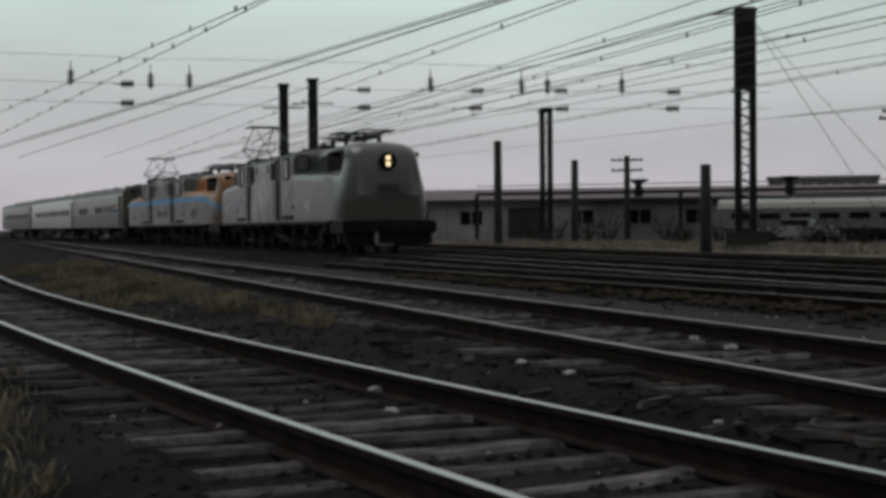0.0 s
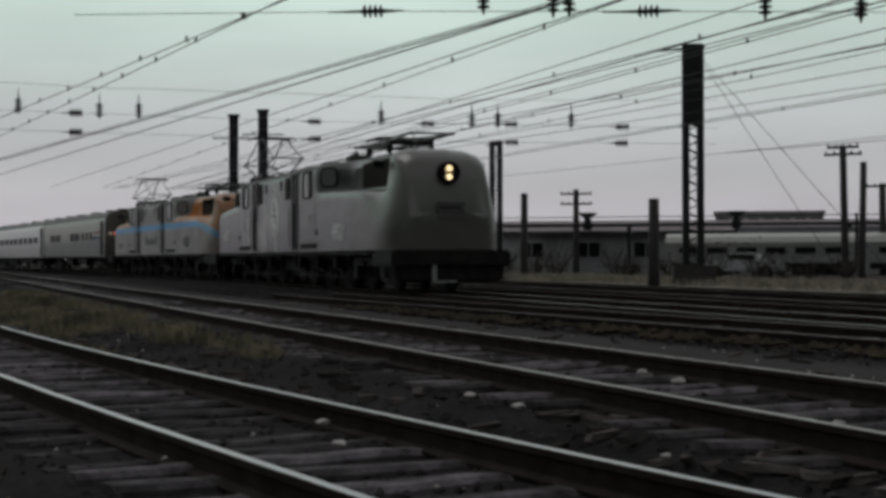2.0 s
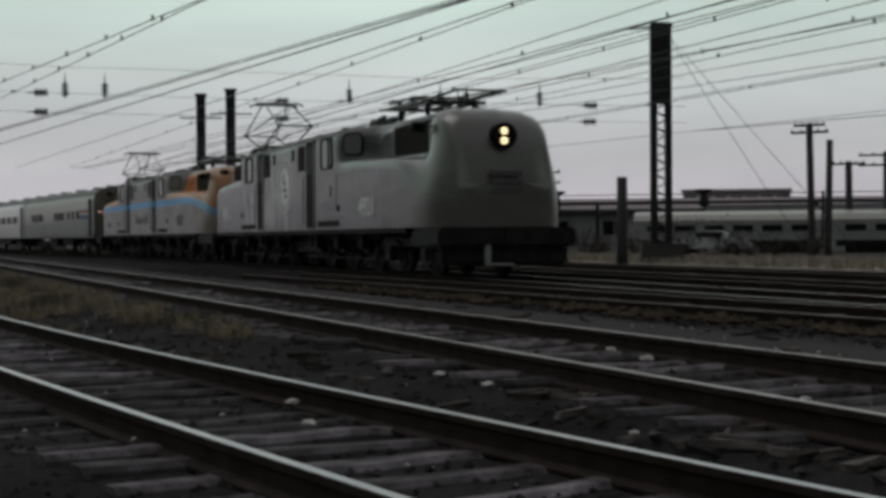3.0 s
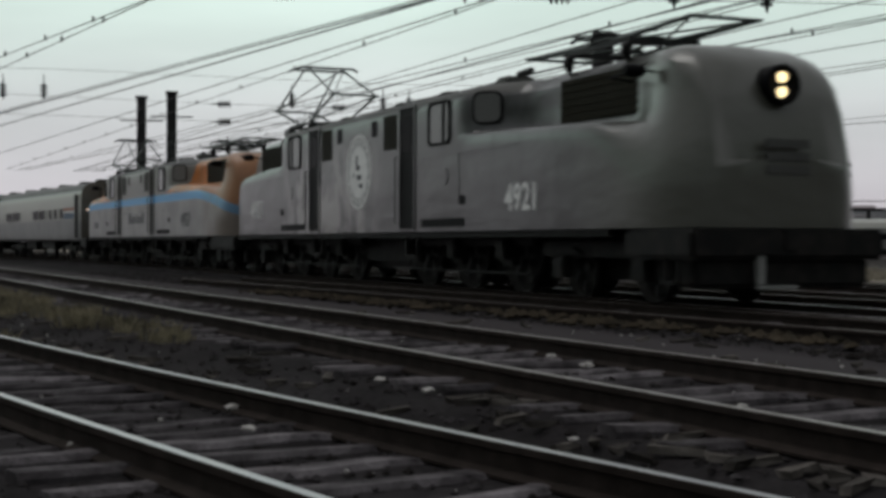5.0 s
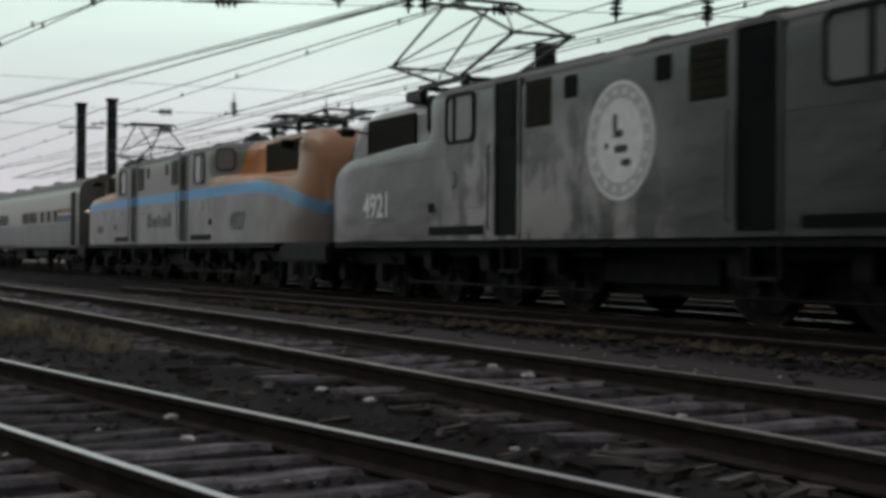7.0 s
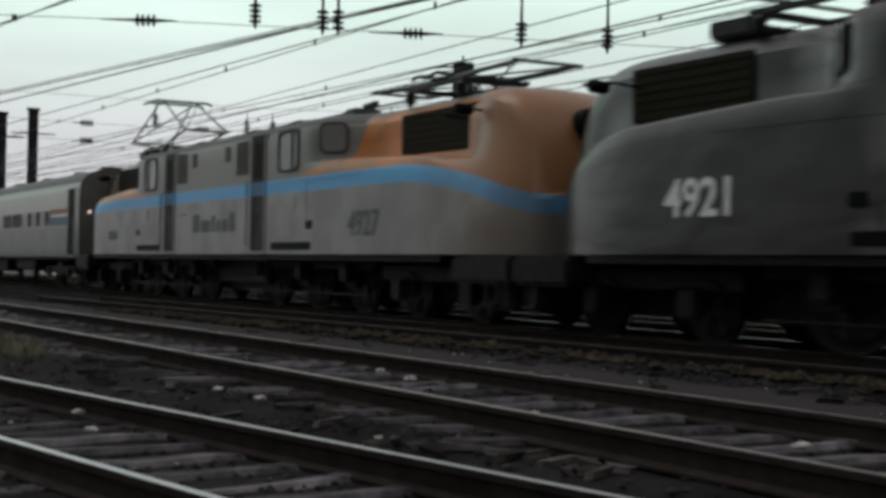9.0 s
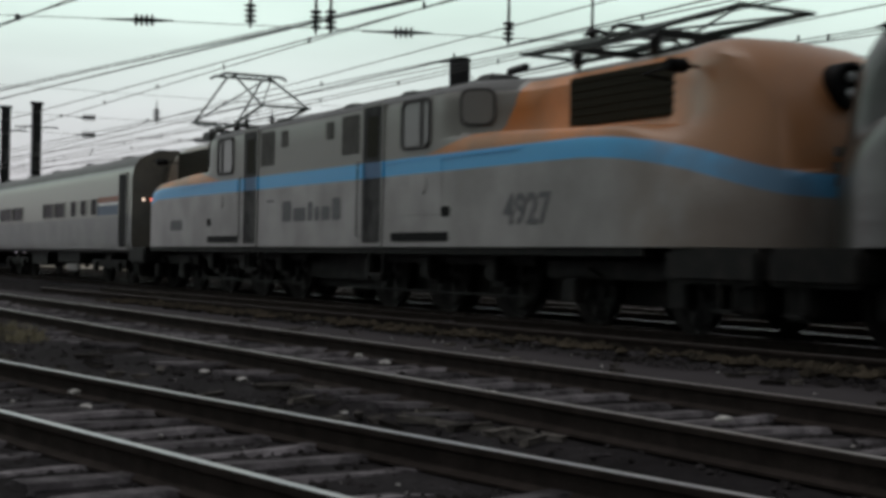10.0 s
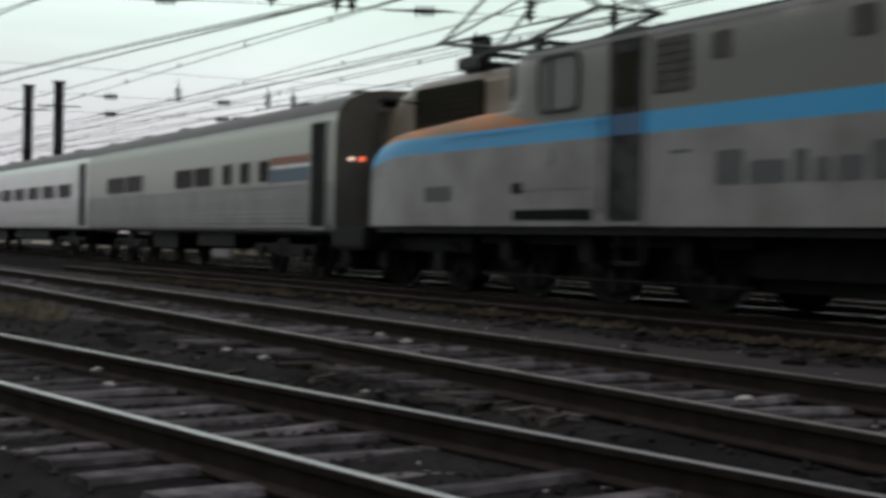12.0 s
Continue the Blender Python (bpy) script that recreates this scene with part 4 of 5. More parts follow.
    if seal:
        for sgn in (-1, 1):
            s = part("seal", disc(bmesh.new(), 0.13, 2.31, 0.78, sgn, SIDE, SIDE + 0.004), M_white, t, "large round white painted seal with a grey ring")
            part("seal_ring", disc(bmesh.new(), 0.13, 2.31, 0.73, sgn, SIDE, SIDE + 0.007, rin=0.55), M_sealgrey, s)
            for x, z, a, b in ((0.02, 2.55, 0.10, 0.22), (0.10, 2.40, 0.22, 0.10), (0.16, 2.20, 0.30, 0.10), (0.28, 2.02, 0.22, 0.09), (-0.18, 2.25, 0.08, 0.09)):
                part("seal_mark", plate(bmesh.new(), rounded(x - a / 2, x + a / 2, z - b / 2, z + b / 2, 0.035), sgn, SIDE + 0.004, SIDE + 0.008), M_ink, s)
            for k in range(18):
                a = k * math.tau / 18
                part("seal_bar", boxes((0.13 + 0.64 * math.cos(a) - 0.035, 0.13 + 0.64 * math.cos(a) + 0.035, *sorted((sgn * (SIDE + 0.004), sgn * (SIDE + 0.010))), 2.31 + 0.64 * math.sin(a) - 0.04, 2.31 + 0.64 * math.sin(a) + 0.04)), M_white, s)
    else:
        for sgn in (-1, 1):
            for k, (x0, x1, z0, z1) in enumerate(((-1.15, -0.68, 1.52, 1.92), (-0.58, 0.02, 1.52, 1.78), (0.12, 0.34, 1.52, 1.88), (0.44, 0.66, 1.52, 1.78), (0.76, 1.14, 1.52, 1.78), (1.24, 1.60, 1.52, 1.92))):
                part("name_bar", plate(bmesh.new(), rounded(x0, x1, z0, z1, 0.06), sgn, SIDE, SIDE + 0.005), M_faint, t)
            part("name_bar", plate(bmesh.new(), rounded(-2.0, -1.6, 1.92, 1.96, 0.015), sgn, SIDE, SIDE + 0.005), M_faint, t)
    stretch_ends(t, front, rear)
    return t


def weathered_dark():
    """The dark loco paint, worn to pale grey in streaks towards one end."""
    m = mat("worn_dark_locomotive_paint", (0.013, 0.0142, 0.0115), 0.28, 0.0, 0.2, 0.8, 0.06, 18, (0.030, 0.030, 0.027), 0.48, ior=1.62)
    n, l = m.node_tree.nodes, m.node_tree.links
    b = n["Principled BSDF"]
    base = b.inputs["Base Color"].links[0].from_socket
    co = n.new("ShaderNodeTexCoord").outputs["Object"]
    mp = n.new("ShaderNodeMapping")
    mp.inputs["Scale"].default_value = (1.0, 1.0, 0.55)
    l.new(co, mp.inputs[0])
    nz = n.new("ShaderNodeTexNoise")
    nz.inputs["Scale"].default_value, nz.inputs["Detail"].default_value = 1.9, 7
    l.new(mp.outputs[0], nz.inputs["Vector"])
    k = band(n, l, nz.outputs["Fac"], 0.49, 2.0, 0.055)
    where = axis_mask(n, l, co, 0, -4.9, 0.9, 0.7)
    low = axis_mask(n, l, co, 2, -1, 2.75, 0.4)
    for w in (where, low):
        mu = n.new("ShaderNodeMath")
        mu.operation = "MULTIPLY"
        l.new(k, mu.inputs[0])
        l.new(w, mu.inputs[1])
        k = mu.outputs[0]
    base = over(n, l, base, axis_mask(n, l, co, 0, 3.2, 20, 2.0), (0.013, 0.0135, 0.011))      # shade on the side ahead of the middle, put into the colour
    base = over(n, l, base, axis_mask(n, l, co, 0, 10.2, 20, 0.8), (0.075, 0.075, 0.062))      # light on the front end, put into the colour
    dusty = n.new("ShaderNodeMath")
    dusty.operation = "MULTIPLY"
    l.new(axis_mask(n, l, co, 0, 5.5, 8.9, 0.12), dusty.inputs[0])
    l.new(band(n, l, nz.outputs["Fac"], 0.42, 2.0, 0.10), dusty.inputs[1])
    base = over(n, l, base, dusty.outputs[0], (0.050, 0.049, 0.050))      # chalky panel round the number
    l.new(over(n, l, base, k, (0.25, 0.238, 0.225)), b.inputs["Base Color"])
    return m


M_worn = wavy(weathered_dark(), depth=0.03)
loco_lead = locomotive("dark grey weathered electric locomotive with a white round seal", M_worn, M_roof, M_nearblack, "4921", M_white, True, True, 12.5, 11.55)
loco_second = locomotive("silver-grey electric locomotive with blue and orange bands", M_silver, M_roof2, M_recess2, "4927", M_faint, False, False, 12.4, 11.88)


# ---------------------------------------------------------------- coaches
def coach(label, length, front, bands, side=M_stainless):
    t = thing("passenger_coach", label, "railway coach", "coaches of the train")
    L = length / 2
    prof = [(1.46, 0.93), (1.50, 1.2), (1.50, 2.9), (1.44, 3.18), (1.28, 3.40), (0.95, 3.55), (0.5, 3.63), (0, 3.65)]
    ring = [(-y, z) for y, z in prof] + [(y, z) for y, z in prof[-2::-1]]
    bm = bmesh.new()
    a = [bm.verts.new((-L, y, z)) for y, z in ring]
    b = [bm.verts.new((L, y, z)) for y, z in ring]
    k = len(ring)
    for j in range(k - 1):
        f = bm.faces.new((a[j], b[j], b[j + 1], a[j + 1]))
        f.smooth = True
        f.material_index = 1 if 3 <= (j if j < k // 2 else k - 2 - j) else 0
    bm.faces.new((a[0], a[-1], b[-1], b[0])).material_index = 2
    bm.faces.new(a).material_index = 2
    bm.faces.new(b[::-1]).material_index = 2
    bmesh.ops.recalc_face_normals(bm, faces=bm.faces)
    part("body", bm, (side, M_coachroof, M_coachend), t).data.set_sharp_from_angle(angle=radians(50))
    for sgn in (-1, 1):
        y0, y1 = 1.50, 1.506
        for k in range(9):
            if k in (4, 5):
                continue
            z = 1.0 + 0.1 * k
            part("flute", boxes((-L + 0.1, L - 1.3, *sorted((sgn * 1.49, sgn * 1.515)), z, z + 0.05)), side, t)
        for x0, x1 in front["windows"]:
            w = part("window", plate(bmesh.new(), rounded(L - x1, L - x0, 1.95, 2.40, 0.07), sgn, y0, y1), M_dglass, t)
            part("window_frame", ring_plate(bmesh.new(), L - x1 - 0.05, L - x0 + 0.05, 1.90, 2.45, 0.05, sgn, y0 - 0.01, y1 + 0.02, 0.1), side, w)
        part("belt_moulding", boxes((-L + 0.1, L - 1.4, *sorted((sgn * 1.49, sgn * 1.53)), 1.83, 1.87)), side, t)
        d = part("door", plate(bmesh.new(), rounded(L - 1.15, L - 0.4, 1.0, 3.0, 0.05), sgn, y0, y1), M_nearblack, t, "flat near-black end door")
        part("door_frame", ring_plate(bmesh.new(), L - 1.2, L - 0.35, 0.97, 3.05, 0.05, sgn, y0 - 0.01, y1 + 0.02, 0.07), side, d)
        if bands:
            for m, z0, z1 in ((M_red, 2.28, 2.44), (M_white, 2.20, 2.275), (M_blue, 1.92, 2.195)):
                part("painted_band", plate(bmesh.new(), rounded(L - 3.4, L - 1.22, z0, z1, 0.01), sgn, y0, y1 + 0.001), m, t)
    for e in (-1, 1):
        part("diaphragm", boxes((min(e * L, e * (L + 0.28)), max(e * L, e * (L + 0.28)), -0.62, -0.50, 1.0, 3.2), (min(e * L, e * (L + 0.28)), max(e * L, e * (L + 0.28)), 0.50, 0.62, 1.0, 3.2), (min(e * L, e * (L + 0.28)), max(e * L, e * (L + 0.28)), -0.62, 0.62, 3.1, 3.22), bevel=0.02), M_coachend, t)
        part("end_door", boxes((min(e * L, e * (L + 0.02)), max(e * L, e * (L + 0.02)), -0.42, 0.42, 1.05, 3.0)), M_nearblack, t)
        tr = part("truck_frame", boxes(*[(e * (L - 3.6) - 1.8, e * (L - 3.6) + 1.8, *sorted((sgn * 0.95, sgn * 1.1)), 0.45, 0.66) for sgn in (-1, 1)], (e * (L - 3.6) - 0.3, e * (L - 3.6) + 0.3, -1.1, 1.1, 0.4, 0.8), bevel=0.02), M_black, t)
        for dx in (-1.25, 1.25):
            wheelset(t, WHEEL_COACH, e * (L - 3.6) + dx, 0.46)
            for sgn in (-1, 1):
                part("axle_box", boxes((e * (L - 3.6) + dx - 0.14, e * (L - 3.6) + dx + 0.14, *sorted((sgn * 1.08, sgn * 1.2)), 0.32, 0.6), bevel=0.02), M_black, tr)
    part("underfloor_gear", boxes((-L + 6, -1.5, -1.1, 1.1, 0.45, 0.93), (0.5, L - 6.5, -1.2, 1.2, 0.55, 0.93), (-L + 0.3, L - 0.3, -1.3, 1.3, 0.86, 0.94), bevel=0.02), M_black, t)
    part("brake_pipe", boxes((1.8, 3.1, -1.25, -1.15, 0.30, 0.5), bevel=0.02), M_pale, t)
    for x in (-L + 2, -L * 0.4, 0.5, L * 0.5, L - 1.8):
        part("roof_vent", boxes((x - 0.3, x + 0.3, -0.35, 0.35, 3.60, 3.78), bevel=0.05), M_coachroof, t)
    bm = lathe(bmesh.new(), [(0.035, 0), (0.03, 0.03), (0.01, 0.04)], Matrix.Translation((L, -1.18, 2.30)) @ Matrix.Rotation(radians(90), 4, "Y"), 14)
    if bands:
        part("marker_light", bm, M_whlight, t, "small lit marker lamp on the coach end")
        bm = lathe(bmesh.new(), [(0.045, 0), (0.04, 0.04), (0.01, 0.05)], Matrix.Translation((L, -0.96, 2.30)) @ Matrix.Rotation(radians(90), 4, "Y"), 14)
        part("marker_light", bm, M_redlight, t, "small lit red marker lamp on the coach end")
    else:
        bm.free()
    return t


coach_one = coach("stainless steel coach with red, white and blue bands", 19.6,
                  dict(windows=((3.45, 4.1), (4.7, 5.3), (5.9, 6.5), (7.3, 8.6), (8.8, 10.2), (13.4, 15.0), (15.2, 17.2))), True)
coach_two = coach("bright stainless steel coach with a window band", 25.0, dict(windows=tuple((2.2 + 2.3 * k, 3.9 + 2.3 * k) for k in range(9))), False, M_palesteel)
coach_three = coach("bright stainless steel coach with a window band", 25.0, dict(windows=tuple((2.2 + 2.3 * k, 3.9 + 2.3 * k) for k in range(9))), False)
# ---------------------------------------------------------------- overhead line
EYE = Vector((0, 0, 0.83))


def wire(label, p, q, z, x0=-92.0, x1=4.0, r=0.013, droppers=0.0, sag=0.0):
    """A bare wire along the line p-q (x, y at 5.5 m), from x0 to x1."""
    k = (q[1] - p[1]) / (q[0] - p[0])
    n = 12
    pts = [(x0 + (x1 - x0) * i / n, p[1] + k * (x0 + (x1 - x0) * i / n - p[0]), z - sag * math.sin(math.pi * i / n)) for i in range(n + 1)]
    t = part("overhead_wire", tube(bmesh.new(), pts, r, 5), M_wire)
    tagged(t, label, "overhead wire", "wires over the tracks")
    if droppers:
        x = x0 + 2
        while x < x1:
            y = p[1] + k * (x - p[0])
            part("dropper", tube(bmesh.new(), [(x, y, z - 0.03), (x, y, z + 0.10)], 0.028, 5), M_wire, t)
            x += droppers
    return t


for p, q, dr, r in (((-40.62, 4.15), (-25.01, 6.37), 3.2, 0.013), ((-41.37, 4.86), (-25.33, 6.34), 3.2, 0.013),
                    ((-39.01, 8.61), (-25.99, 10.58), 0, 0.013), ((-53.30, 8.06), (-26.65, 10.85), 0, 0.021),
                    ((-60.85, 5.52), (-51.00, 7.00), 0, 0.016), ((-50.96, 7.09), (-26.25, 10.69), 0, 0.012),
                    ((-41.93, 11.33), (-22.60, 12.11), 0, 0.015), ((-40.63, 12.32), (-23.73, 12.22), 5, 0.013),
                    ((-50.60, 15.57), (-40.44, 15.24), 0, 0.013), ((-40.75, 15.35), (-25.52, 15.89), 6.5, 0.014),
                    ((-38.56, 16.00), (-26.42, 16.45), 0, 0.012), ((-42.18, 18.33), (-31.00, 19.48), 0, 0.013),
                    ((-39.78, 20.70), (-32.89, 20.66), 6, 0.012), ((-24.51, 15.95), (-21.02, 15.90), 0, 0.018),
                    ((-25.87, 17.13), (-21.31, 17.03), 5, 0.013), ((-28.92, 18.82), (-22.21, 18.71), 0, 0.014),
                    ((-29.65, 19.80), (-23.78, 20.03), 5.5, 0.013), ((-38.52, 25.95), (-30.89, 26.02), 6, 0.014),
                    ((-34.10, 24.17), (-29.39, 24.76), 0, 0.012), ((-44.87, 21.28), (-34.89, 21.93), 0, 0.012),
                    ((-51.29, 25.38), (-40.58, 25.50), 0, 0.012), ((-66.50, 32.56), (-54.15, 34.03), 0, 0.012),
                    ((-56.38, 17.35), (-44.37, 17.14), 0, 0.012)):
    wire("bare overhead line wire with clamps" if dr else "thin bare overhead line wire", p, q, 5.5, droppers=dr, r=r)
wire("telegraph wire strung between the far poles", (-62.3, 41.0), (-53.3, 43.5), 6.42, x0=-62, x1=-20, r=0.02)


def bead_string(place, upright, size, turn=0.0, rod=1.2):
    """A string of porcelain bells, hanging or lying in a cross-span wire."""
    bm = bmesh.new()
    n = 4
    rows = [(0.012, -rod if not upright else -size * 0.5 - 0.12)]
    for k in range(n):
        h = size * (k / n - 0.5)
        d = size / n
        rows += [(size * 0.10, h), (size * 0.30, h + d * 0.12), (size * 0.27, h + d * 0.40), (size * 0.10, h + d * 0.62)]
    rows += [(0.03, size * 0.5), (0.012, size * 0.5 + rod)]
    base = lathe(bm, rows, Matrix.Identity(4), 12)
    ob = part("insulator_string", base, M_porcelain)
    ob.matrix_basis = Matrix.Translation(place) @ (Matrix.Identity(4) if upright else pose(0, 0, 0, 90, 0, turn))
    return tagged(ob, "hanging string of dark porcelain insulators" if upright else "dark porcelain insulator in a cross-span wire", "insulator", "insulators of the overhead line")


# near cross-span, over the camera's side of the yard
near_span = [((-22.81, 9.93, 5.46), True), ((-22.30, 11.09, 5.39), True), ((-22.17, 11.35, 5.40), True), ((-20.44, 14.37, 5.25), True), ((-19.51, 15.71, 5.14), True),
             ((-23.57, 8.04, 5.21), False), ((-21.55, 12.61, 5.17), False)]
for p, up in near_span:
    bead_string(Vector(p) + Vector((0, 0, 0.12)), up, 0.40, turn=-28, rod=1.5 if up else 0.6)
for pts, lab in (([(-26.0, 2.0, 7.3)] + [(x, y, z + 1.80) for (x, y, z), up in near_span if up] + [(-16.5, 20.5, 6.7)], "thin cross-span wire carrying hanging insulators"),
                 ([(-25.5, 3.0, 5.26)] + [(x, y, z + 0.12) for (x, y, z), up in near_span if not up] + [(-17.0, 22.0, 5.1)], "thin cross-span wire between catenary masts")):
    t = part("span_wire", tube(bmesh.new(), pts, 0.008, 5), M_wire)
    tagged(t, lab, "overhead wire", "wires over the tracks")
# far cross-span
for x, y, z in ((-58.2, 20.3, 7.25), (-61.1, 8.27, 7.38), (-60.9, 9.94, 7.41), (-61.5, 4.9, 7.5), (-56.8, 24.15, 7.11), (-56.3, 25.2, 7.1), (-54.9, 28.2, 7.06)):
    p = EYE + (Vector((x, y, z)) - EYE) * 0.85
    bead_string(p, True, 0.50, rod=0.35)
for x, y, z in ((-59.17, 17.45, 6.99), (-59.24, 17.47, 6.21), (-57.54, 22.27, 6.92), (-57.63, 22.24, 6.14), (-53.83, 30.19, 6.7), (-53.92, 30.18, 5.98), (-56.08, 25.74, 6.87), (-56.13, 25.81, 6.06), (-61.24, 7.25, 7.2), (-61.32, 7.26, 6.37)):
    p = EYE + (Vector((x, y, z)) - EYE) * 0.85
    bead_string(p, False, 0.50, turn=-22, rod=0.25)
def span(points, label):
    t = part("span_wire", tube(bmesh.new(), points, 0.008, 5), M_wire)
    return tagged(t, label, "overhead wire", "wires over the tracks")


def far(x, y, z, up=0.0):
    p = EYE + (Vector((x, y, z)) - EYE) * 0.85
    return (p.x, p.y, p.z + up)


for row in (((-62.0, 1.0, 7.3), (-61.24, 7.25, 7.2), (-59.17, 17.45, 6.99), (-57.54, 22.27, 6.92), (-56.08, 25.74, 6.87), (-53.83, 30.19, 6.7), (-52.0, 34.0, 6.6)),
            ((-62.0, 1.0, 6.45), (-61.32, 7.26, 6.37), (-59.24, 17.47, 6.21), (-57.63, 22.24, 6.14), (-56.13, 25.81, 6.06), (-53.92, 30.18, 5.98), (-52.0, 34.0, 5.9))):
    span([far(*p) for p in row], "thin cross-span wire between catenary masts")
span([far(*p, 0.74) for p in ((-62.0, 1.0, 7.6), (-61.4, 5.29, 7.54), (-61.0, 8.66, 7.43), (-60.8, 10.32, 7.46), (-58.2, 20.3, 7.25), (-56.8, 24.15, 7.11), (-56.3, 25.2, 7.1), (-54.9, 28.2, 7.06), (-52.0, 34.0, 7.0))], "thin cross-span wire carrying hanging insulators")


def lattice_mast(label, x, y, height, w, base, top_arm=0.0, solid=0.97):
    """A laced steel mast: two channels with zigzag lacing."""
    t = thing("catenary_mast", label, "catenary mast", "masts of the overhead line")
    for s in (-1, 1):
        part("channel", boxes((-0.16, 0.16, s * w - 0.13, s * w + 0.13, 0, height)), M_poleblack, t)
    part("web_plate", boxes((-0.15, 0.15, -w, w, height * solid, height)), M_poleblack, t)
    for face in (-0.17, 0.17):
        z, k = 0.2, 1
        while z < height - 0.4:
            part("lacing_bar", tube(bmesh.new(), [(face, -w * k, z), (face, w * k, z + w * 1.1)], 0.022, 4), M_poleblack, t)
            z += w * 1.1
            k = -k
    part("cap", boxes((-0.14, 0.14, -w - 0.1, w + 0.1, height, height + 0.08)), M_poleblack, t)
    part("footing", boxes((-w - base, w + base, -w - base, w + base, -0.35, 0.55), bevel=0.04), M_concrete, t)
    if top_arm:
        part("bracket", tube(bmesh.new(), [(0, -w - top_arm, height - 0.15), (0, w + 0.2, height - 0.02)], 0.04, 5), M_poleblack, t)
    t.matrix_basis = pose(x, y, 0, 0, 0, -28)
    return t


def solid_mast(label, x, y, height, r0, r1, arm=False):
    t = thing("catenary_mast", label, "catenary mast", "masts of the overhead line")
    part("shaft", boxes((-r0, r0, -r0 * 0.25, r0 * 0.25, -0.3, height), (-r0 - 0.02, -r0 + 0.06, -r0, r0, -0.3, height), (r0 - 0.06, r0 + 0.02, -r0, r0, -0.3, height)), M_poleblack, t)
    part("cap", boxes((-r0 - 0.08, r0 + 0.08, -r0 - 0.08, r0 + 0.08, height, height + 0.12)), M_poleblack, t)
    part("bracket", tube(bmesh.new(), [(0, -1.2, height * 0.86), (0, 1.2, height * 0.86)], 0.04, 5), M_poleblack, t)
    t.matrix_basis = pose(x, y, 0, 0, 0, -15)
    return t


lattice_mast("tall black laced steel catenary mast on a dark footing", -44.0, 27.69, 8.75, 0.27, 0.50, 0.9, 0.66)
lattice_mast("slender laced steel catenary mast behind the tracks", -63.9, 28.5, 6.75, 0.20, 0.12, 0.3)
solid_mast("tall plain black steel catenary mast", -77.5, 18.05, 9.0, 0.26, 0.26)
solid_mast("tall plain black steel catenary mast", -77.1, 19.68, 9.3, 0.28, 0.28)
for dx, dy in ((3.4, 4.2), (4.6, 5.6)):
    g = part("guy_wire", tube(bmesh.new(), [(-43.9, 27.8, 8.5), (-44.0 + dx, 27.7 + dy, 0.0)], 0.012, 5), M_wire)
    tagged(g, "thin steel guy wire anchoring the laced mast", "guy wire")


def timber_pole(label, x, y, height, r, arms=(), lean=0.0, braces=False):
    t = thing("timber_pole", label, "utility pole", "timber poles behind the yard")
    bm = lathe(bmesh.new(), [(r * 1.5, -0.4), (r * 1.3, 0.3), (r * 1.15, height)], Matrix.Identity(4), 10)
    part("pole", bm, M_timber, t)
    for z, half in arms:
        part("crossarm", boxes((-0.05, 0.05, -half, half, z - 0.06, z + 0.06)), M_timber, t)
        for yy in (-half * 0.9, -half * 0.45, half * 0.45, half * 0.9):
            part("pin_insulator", lathe(bmesh.new(), [(0.02, 0.05), (0.05, 0.08), (0.05, 0.15), (0.02, 0.18)], Matrix.Translation((0, yy, z)), 8), M_porcelain, t)
    if braces:
        part("brace", boxes((-0.08, 0.08, -0.35, -0.22, 0.2, height * 0.55)), M_timber, t)
    t.matrix_basis = pose(x, y, -0.05, lean, 0, -38)
    return t


timber_pole("dark timber utility pole with two crossarms", -55.0, 43.3, 6.4, 0.15, ((6.3, 0.75), (5.95, 0.9)), 1.0)
timber_pole("dark bare timber pole with a strut", -54.4, 43.8, 5.55, 0.14, (), -1.0, True)
timber_pole("dark timber utility pole with one crossarm", -61.5, 51.0, 5.0, 0.17, ((4.85, 0.9),), 0.5)
timber_pole("dark timber utility pole with two crossarms", -60.2, 52.5, 5.5, 0.16, ((5.3, 1.5), (4.75, 1.5)), 0.0)
timber_pole("short dark timber post beside the yard", -39.6, 23.4, 2.85, 0.15, (), 0.0)
timber_pole("dark timber pole behind the yard", -64.8, 26.2, 5.2, 0.17, (), 0.0)
timber_pole("weathered timber pole near the long shed", -63.5, 29.9, 4.2, 0.15, (), 0.0)
timber_pole("grey timber utility pole with crossarms far off", -84.0, 43.5, 5.6, 0.17, ((5.3, 1.1), (4.6, 1.1)), 0.0)


# ---------------------------------------------------------------- far side of the yard
def wall_frame(ob, x, y, turn):
    ob.matrix_basis = pose(x, y, -0.2, 0, 0, turn)
    return ob


